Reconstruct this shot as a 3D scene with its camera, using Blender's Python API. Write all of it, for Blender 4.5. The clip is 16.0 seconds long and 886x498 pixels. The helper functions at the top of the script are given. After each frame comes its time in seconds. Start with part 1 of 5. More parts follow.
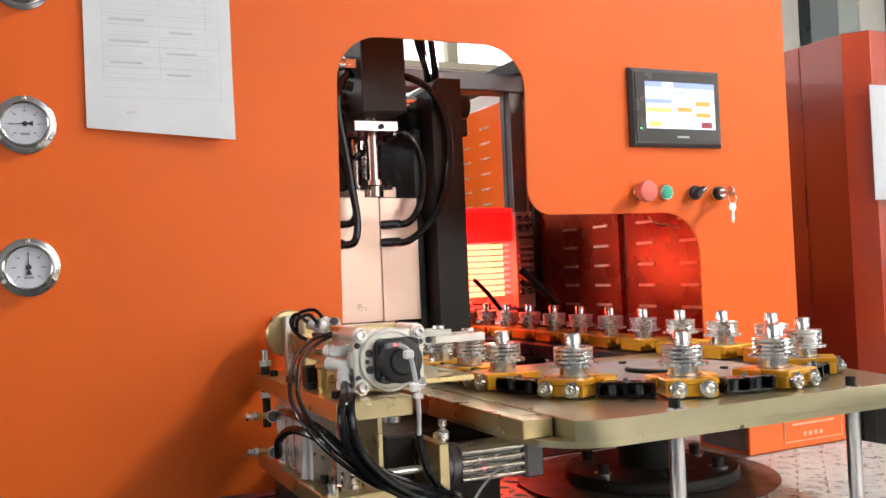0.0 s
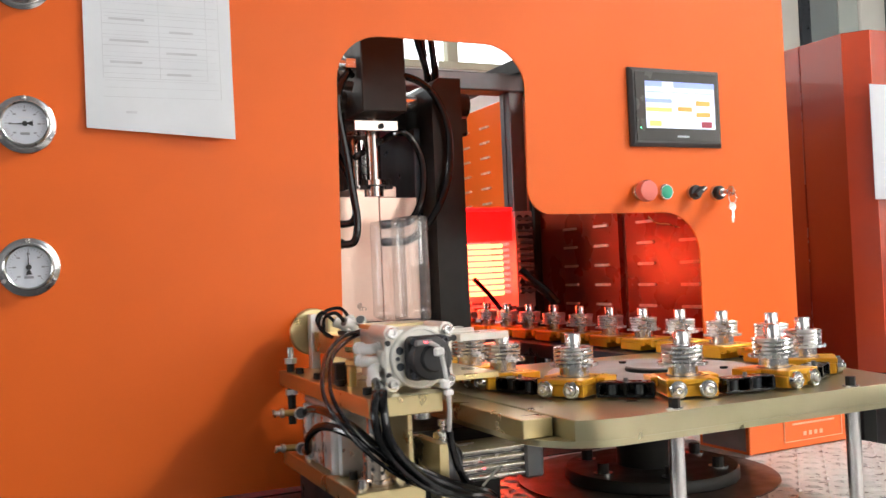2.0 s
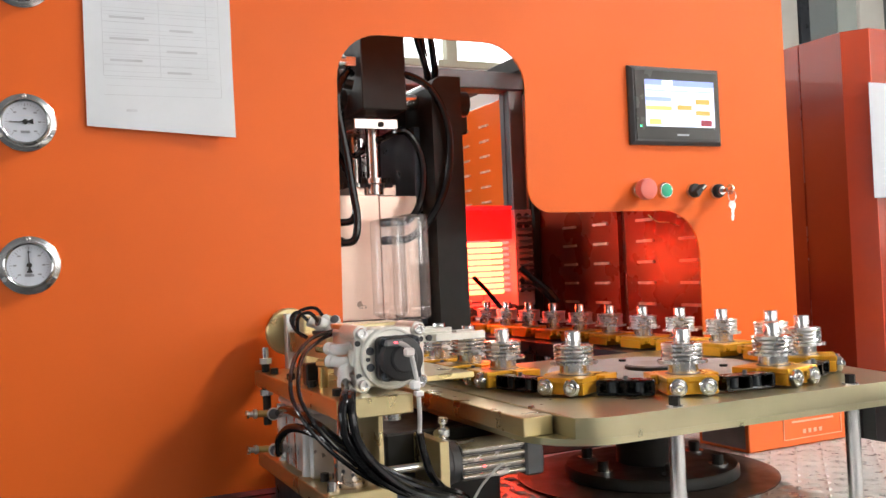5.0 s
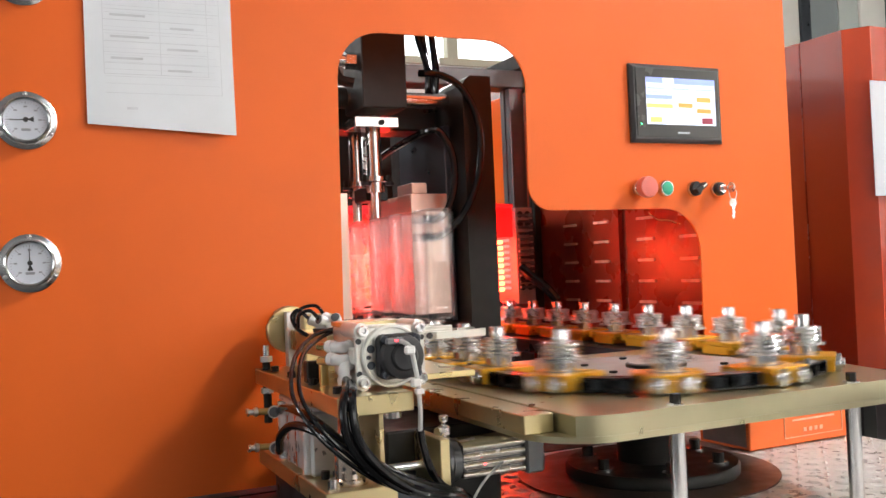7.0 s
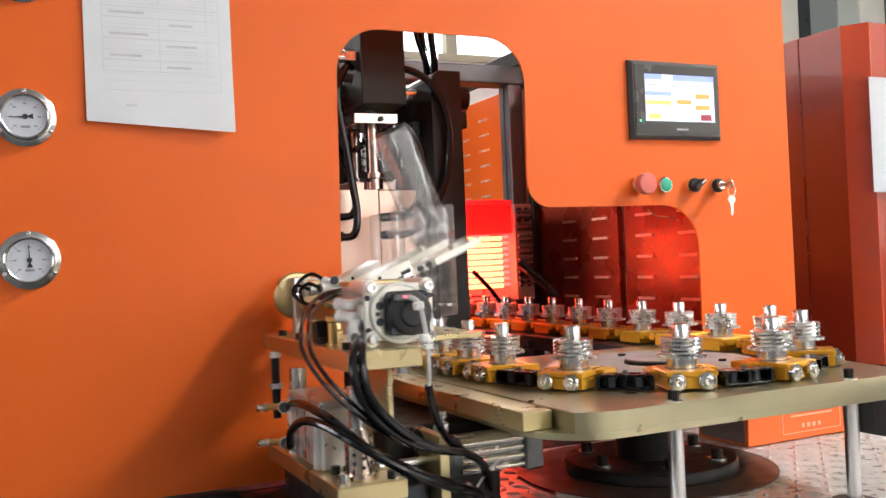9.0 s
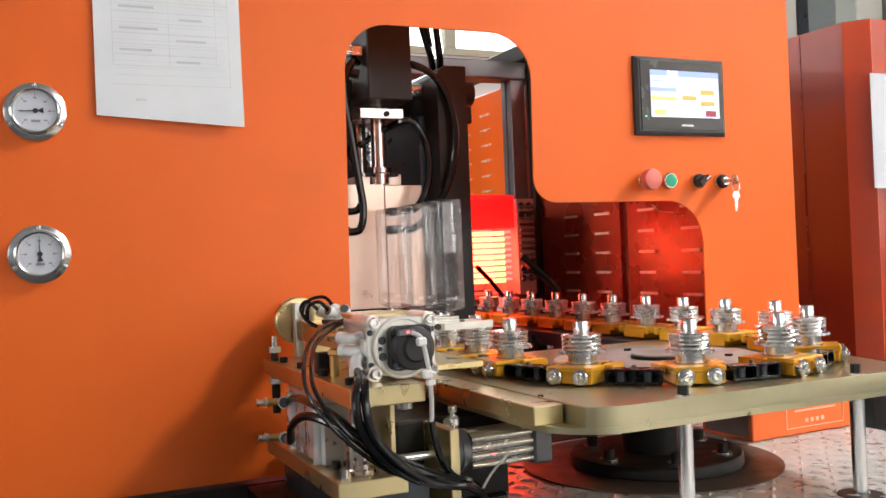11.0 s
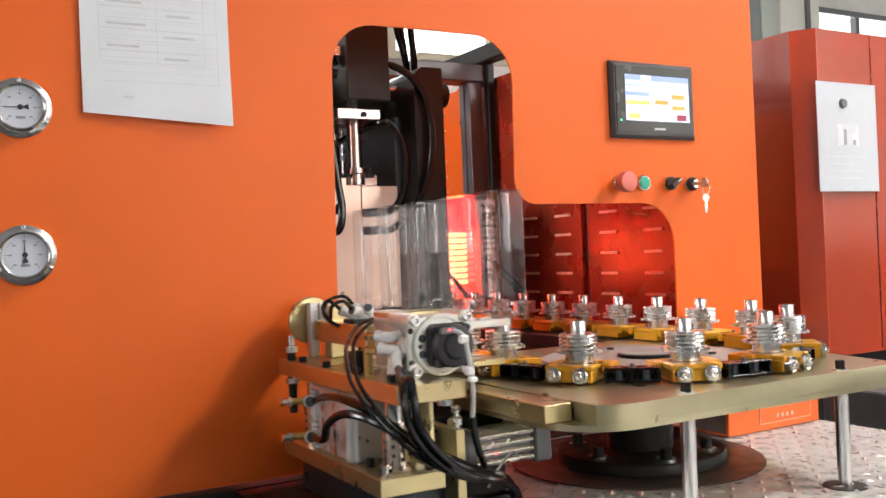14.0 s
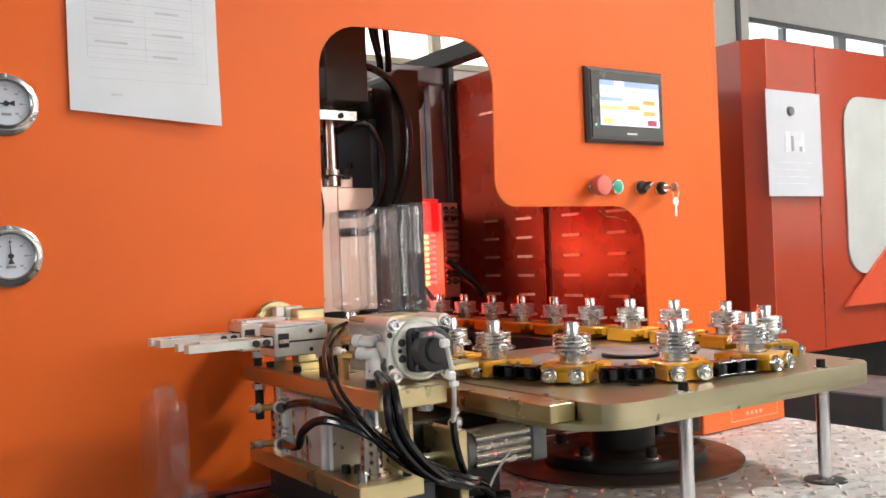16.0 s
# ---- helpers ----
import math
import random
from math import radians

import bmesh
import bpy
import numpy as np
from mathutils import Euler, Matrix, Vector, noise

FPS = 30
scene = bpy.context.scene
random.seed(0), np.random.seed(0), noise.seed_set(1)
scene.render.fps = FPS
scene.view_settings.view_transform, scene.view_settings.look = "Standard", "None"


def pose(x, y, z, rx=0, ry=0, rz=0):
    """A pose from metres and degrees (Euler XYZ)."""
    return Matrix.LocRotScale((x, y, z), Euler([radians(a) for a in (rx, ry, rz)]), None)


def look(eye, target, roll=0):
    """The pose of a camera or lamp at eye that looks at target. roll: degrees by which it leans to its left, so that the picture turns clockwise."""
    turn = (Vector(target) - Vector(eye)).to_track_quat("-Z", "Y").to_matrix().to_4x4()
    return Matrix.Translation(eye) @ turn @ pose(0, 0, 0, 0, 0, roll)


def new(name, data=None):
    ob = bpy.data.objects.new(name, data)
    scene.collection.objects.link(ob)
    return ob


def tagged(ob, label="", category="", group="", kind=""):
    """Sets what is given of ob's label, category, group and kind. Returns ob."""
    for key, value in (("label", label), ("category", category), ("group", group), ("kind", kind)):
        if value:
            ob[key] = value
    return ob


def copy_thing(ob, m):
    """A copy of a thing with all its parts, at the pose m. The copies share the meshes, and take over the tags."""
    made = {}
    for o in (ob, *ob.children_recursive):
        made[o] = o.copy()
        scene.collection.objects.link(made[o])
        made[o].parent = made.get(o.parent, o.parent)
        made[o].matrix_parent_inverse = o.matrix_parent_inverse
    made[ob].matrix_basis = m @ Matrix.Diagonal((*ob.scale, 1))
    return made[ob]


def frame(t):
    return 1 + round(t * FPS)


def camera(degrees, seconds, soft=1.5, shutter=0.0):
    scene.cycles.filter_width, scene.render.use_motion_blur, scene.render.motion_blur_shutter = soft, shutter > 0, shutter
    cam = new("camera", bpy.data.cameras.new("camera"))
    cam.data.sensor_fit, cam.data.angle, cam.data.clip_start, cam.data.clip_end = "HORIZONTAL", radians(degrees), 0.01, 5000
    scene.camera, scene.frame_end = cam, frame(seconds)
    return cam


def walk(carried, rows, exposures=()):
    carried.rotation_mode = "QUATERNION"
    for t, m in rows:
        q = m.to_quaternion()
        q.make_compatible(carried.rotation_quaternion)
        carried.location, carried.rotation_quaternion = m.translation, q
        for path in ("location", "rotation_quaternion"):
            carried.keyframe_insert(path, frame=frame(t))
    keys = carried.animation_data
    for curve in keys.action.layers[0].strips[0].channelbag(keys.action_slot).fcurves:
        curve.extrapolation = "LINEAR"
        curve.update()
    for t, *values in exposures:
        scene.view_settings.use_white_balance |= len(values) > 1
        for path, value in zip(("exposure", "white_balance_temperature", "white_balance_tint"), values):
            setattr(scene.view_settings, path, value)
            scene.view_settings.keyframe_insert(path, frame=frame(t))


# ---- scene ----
cam = camera(51.6, 16.0, shutter=0.4)
PATH = [
    (0, (-0.542, -1.412, 1.013), (0.289, 0.407, 1.059), -2.5),
    (0.5, (-0.543, -1.412, 1.013), (0.289, 0.407, 1.059), -2.5),
    (1, (-0.542, -1.412, 1.013), (0.289, 0.407, 1.059), -2.5),
    (1.5, (-0.542, -1.412, 1.014), (0.289, 0.407, 1.059), -2.5),
    (2, (-0.542, -1.412, 1.014), (0.289, 0.407, 1.058), -2.5),
    (2.5, (-0.541, -1.413, 1.012), (0.289, 0.407, 1.058), -2.5),
    (3, (-0.548, -1.416, 1.017), (0.287, 0.4, 1.055), -2.4),
    (3.5, (-0.547, -1.418, 1.015), (0.287, 0.399, 1.055), -2.4),
    (4, (-0.544, -1.414, 1.014), (0.289, 0.404, 1.055), -2.5),
    (6.5, (-0.545, -1.412, 1.013), (0.288, 0.406, 1.053), -2.5),
    (7, (-0.544, -1.412, 1.013), (0.287, 0.406, 1.05), -2.5),
    (7.5, (-0.544, -1.412, 1.014), (0.287, 0.407, 1.047), -2.4),
    (8, (-0.544, -1.413, 1.014), (0.288, 0.406, 1.045), -2.4),
    (8.5, (-0.545, -1.413, 1.015), (0.288, 0.405, 1.043), -2.4),
    (9, (-0.545, -1.414, 1.015), (0.288, 0.404, 1.042), -2.5),
    (11.3, (-0.566, -1.41, 1.017), (0.28, 0.402, 1.029), -2.3),
    (11.5, (-0.565, -1.409, 1.016), (0.299, 0.395, 1.028), -2.4),
    (12, (-0.572, -1.412, 1.016), (0.336, 0.371, 1.026), -2.4),
    (12.5, (-0.589, -1.404, 1.016), (0.345, 0.364, 1.026), -2.4),
    (13, (-0.606, -1.395, 1.017), (0.346, 0.364, 1.027), -2.4),
    (13.5, (-0.63, -1.383, 1.017), (0.337, 0.367, 1.029), -2.4),
    (14, (-0.655, -1.369, 1.019), (0.329, 0.372, 1.031), -2.4),
    (14.5, (-0.677, -1.357, 1.019), (0.322, 0.376, 1.033), -2.4),
    (15, (-0.7, -1.343, 1.019), (0.32, 0.377, 1.035), -2.3),
    (15.5, (-0.722, -1.335, 1.021), (0.34, 0.36, 1.034), -2.3),
    (16, (-0.736, -1.326, 1.022), (0.378, 0.335, 1.033), -2.3),
]
walk(cam, [(t, look(eye, target, roll)) for t, eye, target, roll in PATH])

from mathutils.geometry import tessellate_polygon

# ---- light ----
world = bpy.data.worlds.new("world")
scene.world = world
world.use_nodes = True
wn = world.node_tree
sky = wn.nodes.new("ShaderNodeTexSky")
sky.sky_type, sky.sun_disc, sky.sun_elevation, sky.sun_rotation = "NISHITA", False, radians(40), radians(120)
wn.links.new(sky.outputs[0], wn.nodes["Background"].inputs[0])
wn.nodes["Background"].inputs[1].default_value = 0.12
scene.view_settings.exposure = -0.2


def area_lamp(name, eye, target, sx, sy, watts, colour):
    li = bpy.data.lights.new(name, "AREA")
    li.shape, li.size, li.size_y, li.energy, li.color = "RECTANGLE", sx, sy, watts, colour
    ob = new(name, li)
    ob.matrix_world = look(eye, target)
    return ob


area_lamp("window_light_north", (1.5, 4.5, 2.78), (0.4, -0.2, 0.8), 5.0, 0.5, 420, (0.95, 0.98, 1.0))
# Added fill for the machine's inside; no source is known on this side.
area_lamp("added_fill_west_rear", (-4.6, 1.6, 2.3), (0.6, 0.7, 1.2), 2.0, 1.4, 240, (0.97, 0.98, 1.0))

# ---- materials ----


def mat(name, base, rough=0.5, metal=0.0, vary=0.12, scale=30.0, bump=0.0, bscale=200.0, coat=0.0, stain=None, stain_scale=5.0, stain_amount=0.35, vrough=0.1, spec=0.5):
    m = bpy.data.materials.new(name)
    m.use_nodes = True
    nt = m.node_tree
    b = nt.nodes["Principled BSDF"]
    tc = nt.nodes.new("ShaderNodeTexCoord")
    n1 = nt.nodes.new("ShaderNodeTexNoise")
    n1.inputs["Scale"].default_value, n1.inputs["Detail"].default_value = scale, 6
    n2 = nt.nodes.new("ShaderNodeTexNoise")
    n2.inputs["Scale"].default_value, n2.inputs["Detail"].default_value = stain_scale, 4
    for n in (n1, n2):
        nt.links.new(tc.outputs["Object"], n.inputs["Vector"])
    r1 = nt.nodes.new("ShaderNodeMapRange")
    r1.inputs["From Min"].default_value, r1.inputs["From Max"].default_value = 0.3, 0.7
    r1.inputs["To Min"].default_value, r1.inputs["To Max"].default_value = 1 - vary, 1 + vary
    nt.links.new(n1.outputs["Fac"], r1.inputs["Value"])
    mul = nt.nodes.new("ShaderNodeMix")
    mul.data_type, mul.blend_type = "RGBA", "MULTIPLY"
    mul.inputs["Factor"].default_value = 1.0
    mul.inputs["A"].default_value = (*base, 1)
    nt.links.new(r1.outputs[0], mul.inputs["B"])
    st = nt.nodes.new("ShaderNodeMix")
    st.data_type = "RGBA"
    st.inputs["B"].default_value = (*(stain or [c * 0.8 for c in base]), 1)
    r2 = nt.nodes.new("ShaderNodeMapRange")
    r2.inputs["From Min"].default_value, r2.inputs["From Max"].default_value = 0.45, 0.75
    r2.inputs["To Max"].default_value = stain_amount
    nt.links.new(n2.outputs["Fac"], r2.inputs["Value"])
    nt.links.new(r2.outputs[0], st.inputs["Factor"])
    nt.links.new(mul.outputs["Result"], st.inputs["A"])
    nt.links.new(st.outputs["Result"], b.inputs["Base Color"])
    r3 = nt.nodes.new("ShaderNodeMapRange")
    r3.inputs["From Min"].default_value, r3.inputs["From Max"].default_value = 0.3, 0.7
    r3.inputs["To Min"].default_value, r3.inputs["To Max"].default_value = max(0.02, rough - vrough), min(1, rough + vrough)
    nt.links.new(n1.outputs["Fac"], r3.inputs["Value"])
    nt.links.new(r3.outputs[0], b.inputs["Roughness"])
    b.inputs["Metallic"].default_value = metal
    b.inputs["Coat Weight"].default_value = coat
    b.inputs["Specular IOR Level"].default_value = spec
    if bump:
        n3 = nt.nodes.new("ShaderNodeTexNoise")
        n3.inputs["Scale"].default_value = bscale
        nt.links.new(tc.outputs["Object"], n3.inputs["Vector"])
        bp = nt.nodes.new("ShaderNodeBump")
        bp.inputs["Strength"].default_value, bp.inputs["Distance"].default_value = bump, 0.001
        nt.links.new(n3.outputs["Fac"], bp.inputs["Height"])
        nt.links.new(bp.outputs[0], b.inputs["Normal"])
    return m


def glow(name, colour, strength):
    m = bpy.data.materials.new(name)
    m.use_nodes = True
    b = m.node_tree.nodes["Principled BSDF"]
    b.inputs["Base Color"].default_value = (*colour, 1)
    b.inputs["Emission Color"].default_value = (*colour, 1)
    b.inputs["Emission Strength"].default_value = strength
    return m


def translucent(name, colour):
    m = bpy.data.materials.new(name)
    m.use_nodes = True
    nt = m.node_tree
    nt.nodes.remove(nt.nodes["Principled BSDF"])
    tr, df, mx = (nt.nodes.new("ShaderNode" + k) for k in ("BsdfTranslucent", "BsdfDiffuse", "MixShader"))
    tr.inputs[0].default_value = df.inputs[0].default_value = (*colour, 1)
    mx.inputs[0].default_value = 0.35
    nt.links.new(tr.outputs[0], mx.inputs[1])
    nt.links.new(df.outputs[0], mx.inputs[2])
    nt.links.new(mx.outputs[0], nt.nodes["Material Output"].inputs[0])
    return m


def clear_film(name, tint, rough, edge, face, haze):
    """Thin clear plastic: see-through with a sharp sheen that grows at the edges."""
    m = bpy.data.materials.new(name)
    m.use_nodes = True
    nt = m.node_tree
    nt.nodes.remove(nt.nodes["Principled BSDF"])
    tr, gl, mx, lw, pw, ma = (nt.nodes.new("ShaderNode" + k) for k in ("BsdfTransparent", "BsdfGlossy", "MixShader", "LayerWeight", "Math", "Math"))
    tr.inputs[0].default_value = (*tint, 1)
    gl.inputs["Roughness"].default_value = rough
    lw.inputs["Blend"].default_value = 0.5
    tc, mp, nz, bp = (nt.nodes.new("ShaderNode" + k) for k in ("TexCoord", "Mapping", "TexNoise", "Bump"))
    mp.inputs["Scale"].default_value = (40, 40, 3)
    bp.inputs["Strength"].default_value, bp.inputs["Distance"].default_value = 0.025, 0.004
    nz.inputs["Detail"].default_value = 1.0
    nt.links.new(tc.outputs["Object"], mp.inputs["Vector"])
    nt.links.new(mp.outputs[0], nz.inputs["Vector"])
    nt.links.new(nz.outputs["Fac"], bp.inputs["Height"])
    nt.links.new(bp.outputs[0], gl.inputs["Normal"])
    pw.operation, ma.operation = "POWER", "MULTIPLY_ADD"
    pw.inputs[1].default_value = 3.0
    ma.inputs[1].default_value, ma.inputs[2].default_value = edge, face
    nt.links.new(lw.outputs["Facing"], pw.inputs[0])
    nt.links.new(pw.outputs[0], ma.inputs[0])
    nt.links.new(ma.outputs[0], mx.inputs[0])
    nt.links.new(tr.outputs[0], mx.inputs[1])
    nt.links.new(gl.outputs[0], mx.inputs[2])
    df, hz = nt.nodes.new("ShaderNodeBsdfDiffuse"), nt.nodes.new("ShaderNodeMixShader")
    hz.inputs[0].default_value = haze
    nt.links.new(mx.outputs[0], hz.inputs[1])
    nt.links.new(df.outputs[0], hz.inputs[2])
    nt.links.new(hz.outputs[0], nt.nodes["Material Output"].inputs[0])
    return m


ORANGE = mat("orange_powder_coat", (0.84, 0.142, 0.015), 0.46, vary=0.03, scale=6, bump=0.12, bscale=700, stain=(0.78, 0.115, 0.012), stain_scale=2.5, vrough=0.04, spec=0.32)
RED_PAINT = mat("red_orange_paint", (0.36, 0.040, 0.013), 0.17, vary=0.03, scale=8, bump=0.05, bscale=500, vrough=0.02, stain_amount=0.06, coat=0.4)
# Dark red copy of the orange: shade and oven light put into the colour.
INNER_RED = mat("shaded_red_paint", (0.27, 0.028, 0.011), 0.28, vary=0.06, scale=9, bump=0.08, bscale=500, vrough=0.05)
ZINC = mat("yellow_zinc_plate", (0.64, 0.53, 0.29), 0.30, 0.92, 0.04, 25, 0.02, 300, stain=(0.56, 0.52, 0.31), stain_scale=9, stain_amount=0.3, vrough=0.04)
ZINC_WORN = mat("satin_zinc_table", (0.56, 0.51, 0.33), 0.31, 0.9, 0.04, 30, 0.02, 250, stain=(0.45, 0.49, 0.26), stain_scale=7, stain_amount=0.6, vrough=0.04)
STEEL = mat("machined_steel", (0.80, 0.80, 0.79), 0.27, 1.0, 0.08, 60, 0.05, 500)
BRIGHT = mat("polished_steel", (0.74, 0.74, 0.735), 0.22, 1.0, 0.05, 40, vrough=0.05)
ALU = mat("anodised_aluminium", (0.80, 0.80, 0.79), 0.34, 0.65, 0.06, 50, 0.06, 600)
CAST = mat("pale_cast_aluminium", (0.72, 0.71, 0.65), 0.38, 0.6, 0.08, 60, 0.15, 500)
MOLD = mat("mould_aluminium", (0.82, 0.62, 0.51), 0.36, 0.6, 0.05, 12, 0.06, 200, stain=(0.76, 0.55, 0.44), stain_scale=6, stain_amount=0.6)
BLACK = mat("black_painted_steel", (0.018, 0.017, 0.015), 0.42, 0.0, 0.2, 30, 0.1, 400, spec=0.25)
BLACK_MATT = mat("black_plastic", (0.022, 0.022, 0.024), 0.5, 0.0, 0.15, 50)
HOSE = mat("black_hose_rubber", (0.007, 0.007, 0.008), 0.12, 0.0, 0.1, 50, vrough=0.03, spec=0.4)
DARK_STEEL = mat("dark_blued_steel", (0.06, 0.068, 0.08), 0.35, 0.7, 0.15, 25)
GREY_STEEL = mat("grey_profile_steel", (0.16, 0.165, 0.17), 0.4, 0.5, 0.12, 20)
DISC = mat("worn_sprocket_plate", (0.38, 0.365, 0.35), 0.5, 0.3, 0.15, 50, 0.2, 300, stain=(0.25, 0.21, 0.18), stain_scale=16, stain_amount=0.6)
YELLOW = mat("amber_yellow_anodised", (0.78, 0.40, 0.028), 0.33, 0.45, 0.06, 50, 0.06, 500, stain=(0.62, 0.28, 0.02), stain_scale=30)
WHITE = mat("white_plastic", (0.78, 0.78, 0.76), 0.4, 0.0, 0.04, 60)
PAPER = mat("white_paper", (0.80, 0.82, 0.86), 0.8, 0.0, 0.02, 20, stain=(0.70, 0.72, 0.76), stain_scale=12)
# Darker copy of the white paper: weaker light on the note put into its colour.
NOTE_PAPER = mat("shaded_white_paper", (0.54, 0.56, 0.60), 0.8, 0.0, 0.02, 20, stain=(0.48, 0.50, 0.53), stain_scale=12)
INK = mat("grey_print", (0.30, 0.31, 0.34), 0.8)
FAINT_INK = mat("faint_print", (0.64, 0.65, 0.69), 0.8)
CHECKER = mat("tread_plate_steel", (0.64, 0.64, 0.625), 0.34, 0.3, 0.14, 60, 0.15, 250, stain=(0.36, 0.32, 0.29), stain_scale=7, stain_amount=0.5)
BROWN_DISC = mat("oily_dark_plate", (0.09, 0.062, 0.05), 0.4, 0.3, 0.25, 30, 0.2, 200)
CARTON = mat("orange_carton", (0.82, 0.15, 0.025), 0.55, 0.0, 0.05, 30)
CARTON_SIDE = mat("grey_carton_side", (0.20, 0.17, 0.16), 0.6, 0.0, 0.15, 40)
CONCRETE = mat("dark_workshop_floor", (0.09, 0.09, 0.09), 0.6, 0.0, 0.2, 6, 0.2, 60)
PLASTER = mat("hall_wall_paint", (0.72, 0.71, 0.68), 0.8, 0.0, 0.05, 4)
# Darker copy of the wall paint, to cut light bounced around the hall.
DIM_PAINT = mat("shaded_hall_paint", (0.24, 0.24, 0.235), 0.8, 0.0, 0.06, 4)
BEIGE = mat("beige_window_frame", (0.46, 0.44, 0.33), 0.6, 0.0, 0.05, 10)
RED_KNOB = mat("red_button_plastic", (0.80, 0.19, 0.15), 0.42, 0.0, 0.05, 50)
GREEN = mat("green_button_plastic", (0.03, 0.42, 0.25), 0.35, 0.0, 0.05, 50)
LED = glow("green_diode", (0.1, 1.0, 0.4), 4)
RED_LED = glow("red_diode", (1.0, 0.06, 0.08), 6)
LAMP_HOT = glow("heater_tube_hot", (1.0, 0.10, 0.03), 20)
LAMP_RED = glow("heater_tube_red", (1.0, 0.035, 0.03), 11)
PET = clear_film("clear_bottle_plastic", (0.994, 0.992, 0.993), 0.04, 0.85, 0.085, 0.014)
DULL_PLATE = mat("dull_pinkish_plate", (0.50, 0.40, 0.39), 0.4, 0.3, 0.08, 20)
CAGE = mat("bronze_cage", (0.74, 0.62, 0.52), 0.18, 0.95, 0.06, 40)
WASHER = mat("blued_roller_steel", (0.70, 0.70, 0.69), 0.16, 1.0, 0.04, 60)
PET_NECK = clear_film("clear_neck_plastic", (0.94, 0.945, 0.95), 0.05, 0.8, 0.10, 0.05)
ACRYLIC = translucent("red_cover_sheet", (1.0, 0.24, 0.30))
BARREL = mat("ribbed_aluminium_barrel", (0.66, 0.62, 0.58), 0.22, 0.92, 0.08, 40)
BRASS = mat("brass_fitting", (0.60, 0.42, 0.16), 0.3, 0.9)
DIAL = mat("gauge_dial_face", (0.62, 0.65, 0.72), 0.5, 0.0, 0.03, 40)
OVEN_SKIN = mat("oven_reflector_steel", (0.55, 0.50, 0.50), 0.3, 0.9, 0.08, 30)
WINDOW_GLOW = glow("daylit_window", (0.93, 0.97, 1.0), 1.9)
# Pale colour stands for daylight showing in the louvre slots.
LOUVRE = mat("lit_louvre_slot", (0.82, 0.48, 0.36), 0.25, 0.0, 0.08, 40)
RED_TRIM = mat("corner_trim_paint", (0.62, 0.08, 0.03), 0.16, 0.0, 0.03, 12, spec=0.7, stain_amount=0.06, vrough=0.02, coat=0.4)
SMOKED = mat("smoked_window", (0.48, 0.50, 0.48), 0.15, 0.0, 0.05, 8)
BEZEL = mat("screen_frame_plastic", (0.055, 0.055, 0.057), 0.38, 0.0, 0.05, 60, stain_amount=0.06, vrough=0.02)
BEZEL_GLOSS = mat("screen_surround", (0.045, 0.043, 0.040), 0.25, 0.0, 0.04, 30, stain_amount=0.05, vrough=0.03)
SCREEN_WHITE = glow("screen_white", (0.80, 0.84, 1.0), 0.66)
SCREEN_BLUE = glow("screen_blue", (0.28, 0.36, 0.75), 0.8)
SCREEN_YELLOW = glow("screen_yellow", (0.72, 0.62, 0.16), 0.8)
SCREEN_ORANGE = glow("screen_orange", (0.90, 0.30, 0.07), 0.9)
SCREEN_GREY = glow("screen_grey", (0.52, 0.54, 0.66), 0.6)
SCREEN_RED = glow("screen_red", (0.25, 0.03, 0.05), 0.8)
FAINT_PRINT_O = mat("pale_print_on_carton", (0.85, 0.50, 0.34), 0.6)
CHAIN = mat("oily_black_chain", (0.014, 0.014, 0.015), 0.25, 0.6, 0.2, 80)
ROD = mat("brownish_ground_steel", (0.54, 0.50, 0.46), 0.22, 0.95, 0.06, 40, stain_amount=0.1, vrough=0.04)
CREAM = mat("cream_wall_paint", (0.80, 0.79, 0.72), 0.7, 0.0, 0.04, 5)
PALE_GREEN = mat("pale_green_paint", (0.52, 0.57, 0.53), 0.7, 0.0, 0.04, 5)
GREEN_GREY = mat("grey_green_paint", (0.24, 0.27, 0.27), 0.6, 0.0, 0.05, 5)
CABLE_GREY = mat("pale_grey_cable", (0.55, 0.55, 0.53), 0.4)

# ---- mesh helpers ----


def empty(name):
    return new(name)


def part(name, bm, material, parent=None, label="", smooth=None):
    me = bpy.data.meshes.new(name)
    bmesh.ops.recalc_face_normals(bm, faces=bm.faces)
    bm.to_mesh(me)
    bm.free()
    me.materials.append(material)
    if smooth is not None:
        for p in me.polygons:
            p.use_smooth = True
        me.set_sharp_from_angle(angle=radians(smooth))
    ob = new(name, me)
    if parent:
        ob.parent = parent
    if label:
        tagged(ob, label)
    return ob


def box(bm, x0, x1, y0, y1, z0, z1, bevel=0.0, seg=1):
    r = bmesh.ops.create_cube(bm, size=1)
    vs = r["verts"]
    for v in vs:
        v.co = Vector((x0 + (v.co.x + 0.5) * (x1 - x0), y0 + (v.co.y + 0.5) * (y1 - y0), z0 + (v.co.z + 0.5) * (z1 - z0)))
    if bevel:
        es = list({e for v in vs for e in v.link_edges})
        bmesh.ops.bevel(bm, geom=es, offset=bevel, segments=seg, profile=0.5, affect="EDGES")
    return bm


def B(*a, **k):
    return box(bmesh.new(), *a, **k)


def tube(bm, p0, p1, r0, r1=None, seg=20):
    p0, p1 = Vector(p0), Vector(p1)
    d = p1 - p0
    m = Matrix.Translation((p0 + p1) / 2) @ d.to_track_quat("Z", "Y").to_matrix().to_4x4()
    bmesh.ops.create_cone(bm, cap_ends=True, segments=seg, radius1=r0, radius2=r0 if r1 is None else r1, depth=d.length, matrix=m)
    return bm


def T(*a, **k):
    return tube(bmesh.new(), *a, **k)


